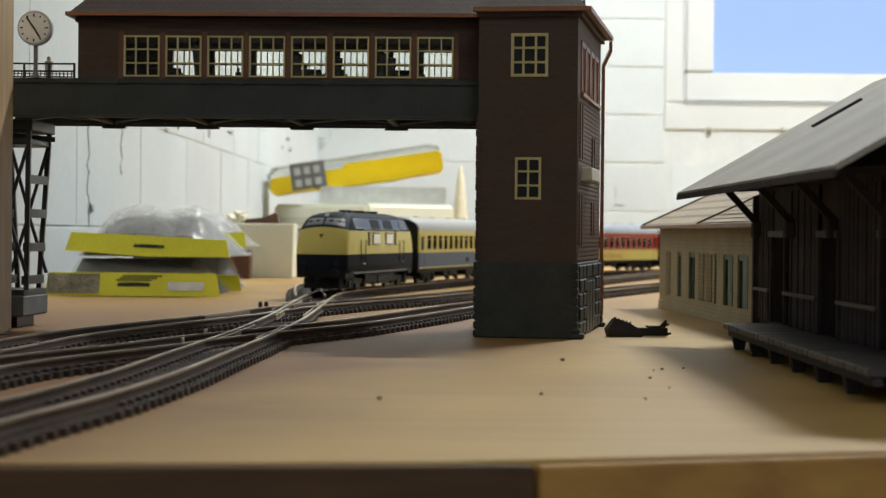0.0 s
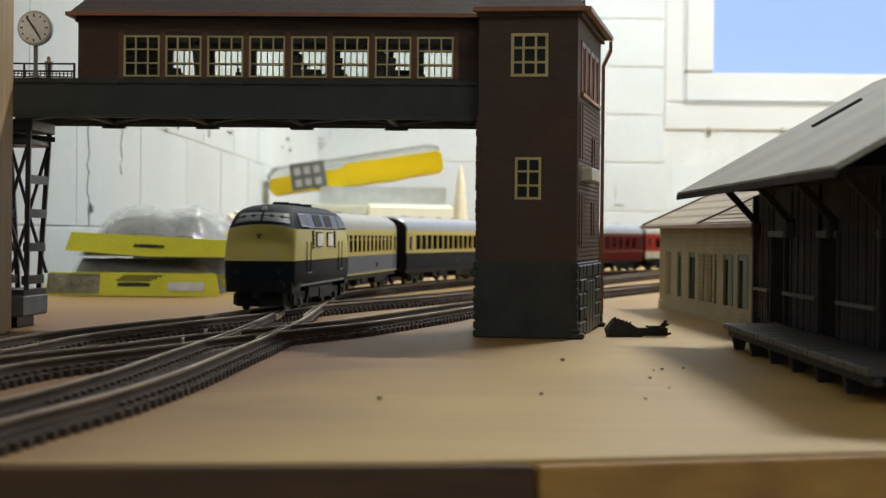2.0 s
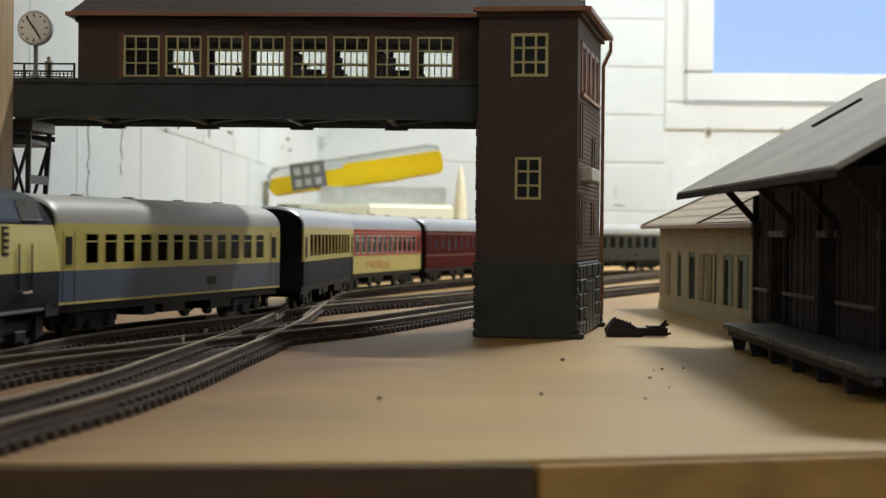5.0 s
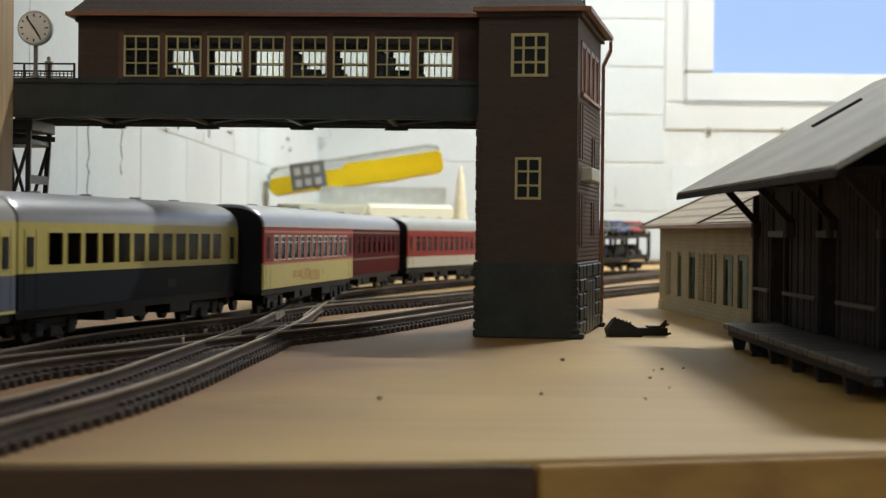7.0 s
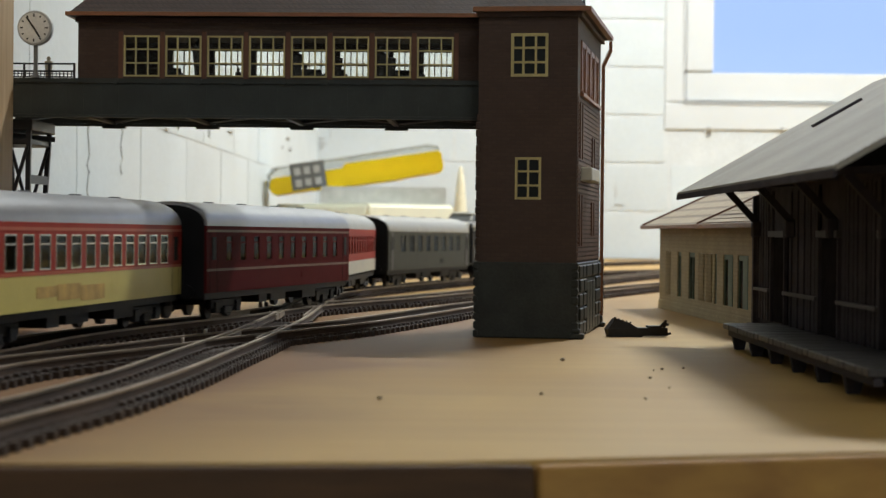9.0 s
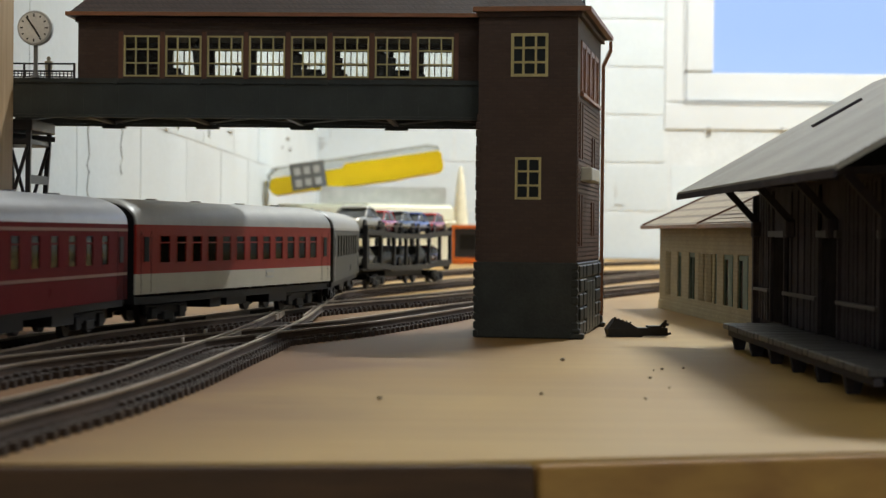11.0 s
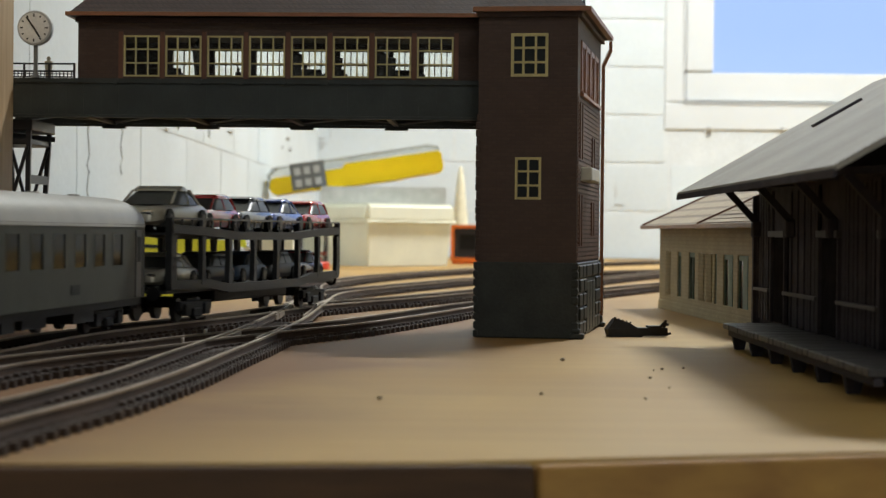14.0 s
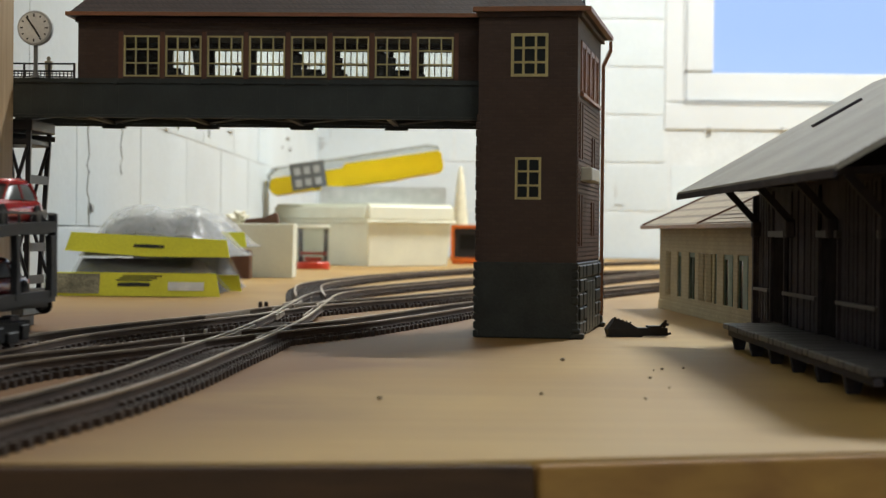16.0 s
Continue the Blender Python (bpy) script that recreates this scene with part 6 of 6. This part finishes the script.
def build_car(paint, label, kind=0, k=1.0):
    """A small model car; it rides on the wagon's deck. kind 1 has a tall estate tail; k is its size."""
    car = thing("model_car", label, "model car", group="cars on the transporter")
    w, hl = 10.6 * k, 26.0 * k

    def bonnet(v):
        """Slopes the bonnet and the tail, and draws the flanks in at the ends."""
        u = v.x / hl
        if v.z > 5 * k:
            v.z -= (1.9 * max(0, u) ** 2.2 + (0.5 if kind else 1.1) * max(0, -u) ** 2.5) * k
        v.y *= 1 - 0.07 * u * u
        return v

    bm = bmesh.new()
    stack(bm, [plan_ring(hl, w * q, ins * k, 6 * k, z * k, 6) for z, q, ins in ((2.2, 0.90, 1.6), (3.4, 0.97, 0.4), (5.2, 1.0, 0.0), (7.2, 0.99, 0.2), (8.6, 0.95, 0.9), (9.6, 0.86, 2.6))])
    part("body", bm, paint, car, smooth=True, place=bonnet)
    back = 20.0 if kind else 17.0
    rings = []
    for z, front, rear, q in ((9.0, 9.5, back, 0.88), (11.0, 6.0, back - (1.2 if kind else 3.4), 0.84), (13.2, 2.4, back - (2.6 if kind else 7.0), 0.75), (14.4, -0.4, back - (4.4 if kind else 9.6), 0.66)):
        rings.append([((x - rear + (front + rear) / 2) * k, y, zz) for x, y, zz in [(p[0] / k + rear - (front + rear) / 2 + (front - rear) / 2 + 0, p[1], p[2]) for p in plan_ring((front + rear) / 2 * k, w * q, 0, 4.5 * k, z * k, 5)]])
    bm = bmesh.new()
    stack(bm, rings)
    cab = part("glasshouse", bm, CABGLASS, car, "dark windows", smooth=True)
    bm = bmesh.new()
    f, r = 2.6, back - (3.0 if kind else 7.4)
    for_ring = []
    for z, grow in ((13.5, 0.4), (14.3, 0.1), (15.0, -1.4), (15.3, -3.4)):
        for_ring.append([(p[0] + (f - r) / 2 * k, p[1], p[2]) for p in plan_ring(((f + r) / 2 + grow) * k, w * 0.75 + grow * 0.25 * k, 0, 4.2 * k, z * k, 5)])
    stack(bm, for_ring)
    part("roof", bm, paint, cab, smooth=True)
    for s in (-1, 1):
        bm = bmesh.new()
        bar(bm, (9.4 * k, s * w * 0.80, 9.1 * k), (2.2 * k, s * w * 0.70, 13.8 * k), 0.6 * k)
        part("pillar", bm, paint, cab)
        bm = bmesh.new()
        bar(bm, (-4.6 * k, s * w * 0.885, 9.2 * k), (-4.8 * k, s * w * 0.745, 13.8 * k), 0.55 * k)
        part("pillar", bm, paint, cab)
        bm = bmesh.new()
        bar(bm, ((-back + 0.6) * k, s * w * 0.80, 9.2 * k), ((-back + (3.2 if kind else 7.4)) * k, s * w * 0.70, 13.8 * k), 1.0 * k)
        part("pillar", bm, paint, cab)
        for x in (15.6, -15.2):
            bm = bmesh.new()
            drum(bm, (x * k, s * (w - 1.3 * k), 3.8 * k), (0, 1, 0), 3.8 * k, 2.8 * k, 20)
            wh = part("wheel", bm, BLACKPART, car)
            bm = bmesh.new()
            drum(bm, (x * k, s * (w + 0.05), 3.8 * k), (0, 1, 0), 2.3 * k, 0.7 * k, 14)
            part("rim", bm, WHEELMETAL, wh)
        bm = bmesh.new()
        box(bm, 22.6 * k, s * 6.2 * k - 2 * k, 5.2 * k, 25.6 * k, s * 6.2 * k + 2 * k, 6.8 * k)
        soften(bm, 0.4)
        part("headlight", bm, CHROME, car)
        bm = bmesh.new()
        box(bm, -25.7 * k, s * 6.8 * k - 1.6 * k, 6.0 * k, -23.0 * k, s * 6.8 * k + 1.6 * k, 7.6 * k)
        part("tail_light", bm, REDPLASTIC, car)
    bm = bmesh.new()
    box(bm, 24.4 * k, -4 * k, 3.4 * k, 26.05 * k, 4 * k, 6.0 * k)
    part("grille", bm, BLACKPART, car)
    return car


CARSILVER = material("silver_car_paint", (0.34, 0.325, 0.27), 0.3, 0.35, spot=0.03, bump=0)
CARRED = material("red_car_paint", (0.42, 0.03, 0.03), 0.22, 0.1, spot=0.03, bump=0, coat=0.5)
CARBLACK = material("black_car_paint", (0.02, 0.022, 0.028), 0.2, 0.1, spot=0.03, bump=0, coat=0.5)
CARBLUE = material("blue_car_paint", (0.05, 0.08, 0.26), 0.22, 0.2, spot=0.03, bump=0, coat=0.5)
# CARDARK and CARSTEEL carry the shade under the upper deck in their colour
CARDARK = material("shaded_dark_car_paint", (0.028, 0.030, 0.034), 0.4, 0.0, spot=0.03, bump=0, spec=0.2)
CARSTEEL = material("shaded_blue_car_paint", (0.045, 0.075, 0.13), 0.4, 0.0, spot=0.03, bump=0, spec=0.2)
CARWINE = material("wine_car_paint", (0.10, 0.012, 0.016), 0.22, 0.1, spot=0.03, bump=0, coat=0.3)


# ---- build all ----
build_board()
build_room()
build_tower()
build_bridge()
build_clock()
build_figures()
build_shed()
build_house()
build_clutter()
build_scrap()

FADED = material("faded_orange_print", (0.46, 0.30, 0.085), 0.5, spot=0.3, size=0.008)
SPEED = 140.8
GAIN = 1.33
LOCO = build_locomotive()
H1 = 118.0
COACHES = [
    (build_coach("cream and blue first class coach with pale grey roof", 236, COACHBLUE, CREAM, PALEROOF, even_windows(H1, 12, 11.5, 20), zs=22.0, zw0=23.8, zw1=34.4, sole=CREAM), 165, 236),
    (build_coach("cream and dark blue express coach with silver roof", 236, NIGHTBLUE, CREAM, SILVER, even_windows(H1, 12, 13.4, 22), zs=22.0, zw0=23.8, zw1=34.8), 165, 236),
    (build_coach("cream coach with an orange-red window band", 236, CREAM, REDLAC, GREYROOF, even_windows(H1, 13, 10.5, 18), stripe=ORANGERED, zs=22.0, bars=CHROME, patch=FADED, plate=CREAM), 165, 236),
    (build_coach("wine red sleeping coach with blue-grey roof", 236, WINE, WINE, GREYROOF, even_windows(H1, 10, 9.5, 20), stripe=BROWNPOST, zs=20.0, plate=WINE), 165, 236),
    (build_coach("off-white coach with a red window band", 236, OFFWHITE, REDLAC, PALEROOF, even_windows(H1, 12, 11, 19), zs=19.5, zb=12.2, plate=GREYLID), 165, 236),
    (build_coach("green-grey old local coach with pale roof", 236, GREENGREY, GREENGREY, PALEROOF, even_windows(H1, 8, 13.5, 26), zs=20.0, zw0=22.6, zw1=34.4, door_mat=IRON, eaves=PALEROOF, bogie_x=81, bars=None), 162, 236),
]
WAGON = build_wagon()
CARS = []
for k, (paint, text, kd) in enumerate(((CARSILVER, "large silver model saloon car on the upper deck", 0), (CARRED, "red model car on the upper deck", 1), (CARBLACK, "black model estate car on the upper deck", 1), (CARBLUE, "dark blue model car on the upper deck", 0), (CARRED, "red model hatchback on the upper deck", 1))):
    CARS.append((build_car(paint, text, kd, 1.18 if k == 0 else 1.04), 92 - k * 47.0, 34.7))
# lower deck: dark and steel paints stand in for shade
for k, (paint, text, kd) in enumerate(((CARSILVER, "silver model car on the lower deck", 0), (CARDARK, "model car on the lower deck, painted dark for the shade there", 1), (CARSTEEL, "blue model car on the lower deck, darkened for the shade there", 0), (CARDARK, "model hatchback on the lower deck, painted dark for the shade there", 1), (CARWINE, "dark red model car on the lower deck", 0))):
    CARS.append((build_car(paint, text, kd, 0.92), 90 - k * 45.0, 12.7))


def at_slip(q):
    return -95 < q.x < -45 and 820 < q.y < 1030


build_track(LINE_A, "through track with nickel rails on brown sleepers", guard=((800, 868), (900, 985)))
build_track(LINE_B, "front track with nickel rails on brown sleepers", 17.0)
build_track(LINE_C, "curved crossing track with nickel rails on brown sleepers", 16.5, skip=at_slip, guard=((640, 740), (820, 900), (930, 1010)), fittings=((-78.5, 889, -6), (-72.4, 842, 14), (-59.3, 832, -10), (-61.2, 920, -14), (-60.3, 1037, -16), (-72.0, 1054, 5), (-85.5, 694, 2), (-86.0, 636, 4)))
build_track([p for p in LINE_TRAIN if p[1] > 930], "far main track that the train comes along", 16.5, near=(930, 1100))
build_track(LINE_D, "rearmost track on the board", 16.5, near=(0, 1))


def motions():
    """The train runs along the far main line, through the crossing and out past the lens's left."""
    pts = np.array([tuple(p) for p in curve_points(LINE_TRAIN)])
    run = np.concatenate(([0.0], np.cumsum(np.hypot(*np.diff(pts, axis=0).T))))

    start = float(np.interp(-1000.0, -pts[:, 1], run)) - 319.6 + 96.0

    def spot(s):
        return float(np.interp(s, run, pts[:, 0])), float(np.interp(s, run, pts[:, 1]))

    def placed(s, bogies, ahead=0.0, up=0.0):
        (ax, ay), (bx, by) = spot(s + bogies / 2), spot(s - bogies / 2)
        turn = math.atan2(ay - by, ax - bx)
        return at_mm((ax + bx) / 2, (ay + by) / 2, 5.05, math.degrees(turn)) @ at_mm(ahead, 0, up)

    def gone(t):
        """Millimetres run by the locomotive; the train gathers a little speed all along."""
        return start + SPEED * t + GAIN * t * t / 2 + 9.9 * max(0.0, t - 13.4) ** 1.6

    times = [k * 0.5 for k in range(33)]
    walk(LOCO, [(t, placed(gone(t), 114)) for t in times])
    behind = 94.0
    for (ob, bogies, length), slack in zip(COACHES, (5, 5, -2, 0, 0, 6)):
        behind += slack
        centre = -behind - 4 - length / 2
        walk(ob, [(t, placed(centre + gone(t), bogies)) for t in times])
        behind += length + 10
    centre = -behind - 133
    walk(WAGON, [(t, placed(centre + gone(t), 168)) for t in times])
    for ob, ahead, up in CARS:
        walk(ob, [(t, placed(centre + gone(t), 168, ahead, up)) for t in times])


motions()
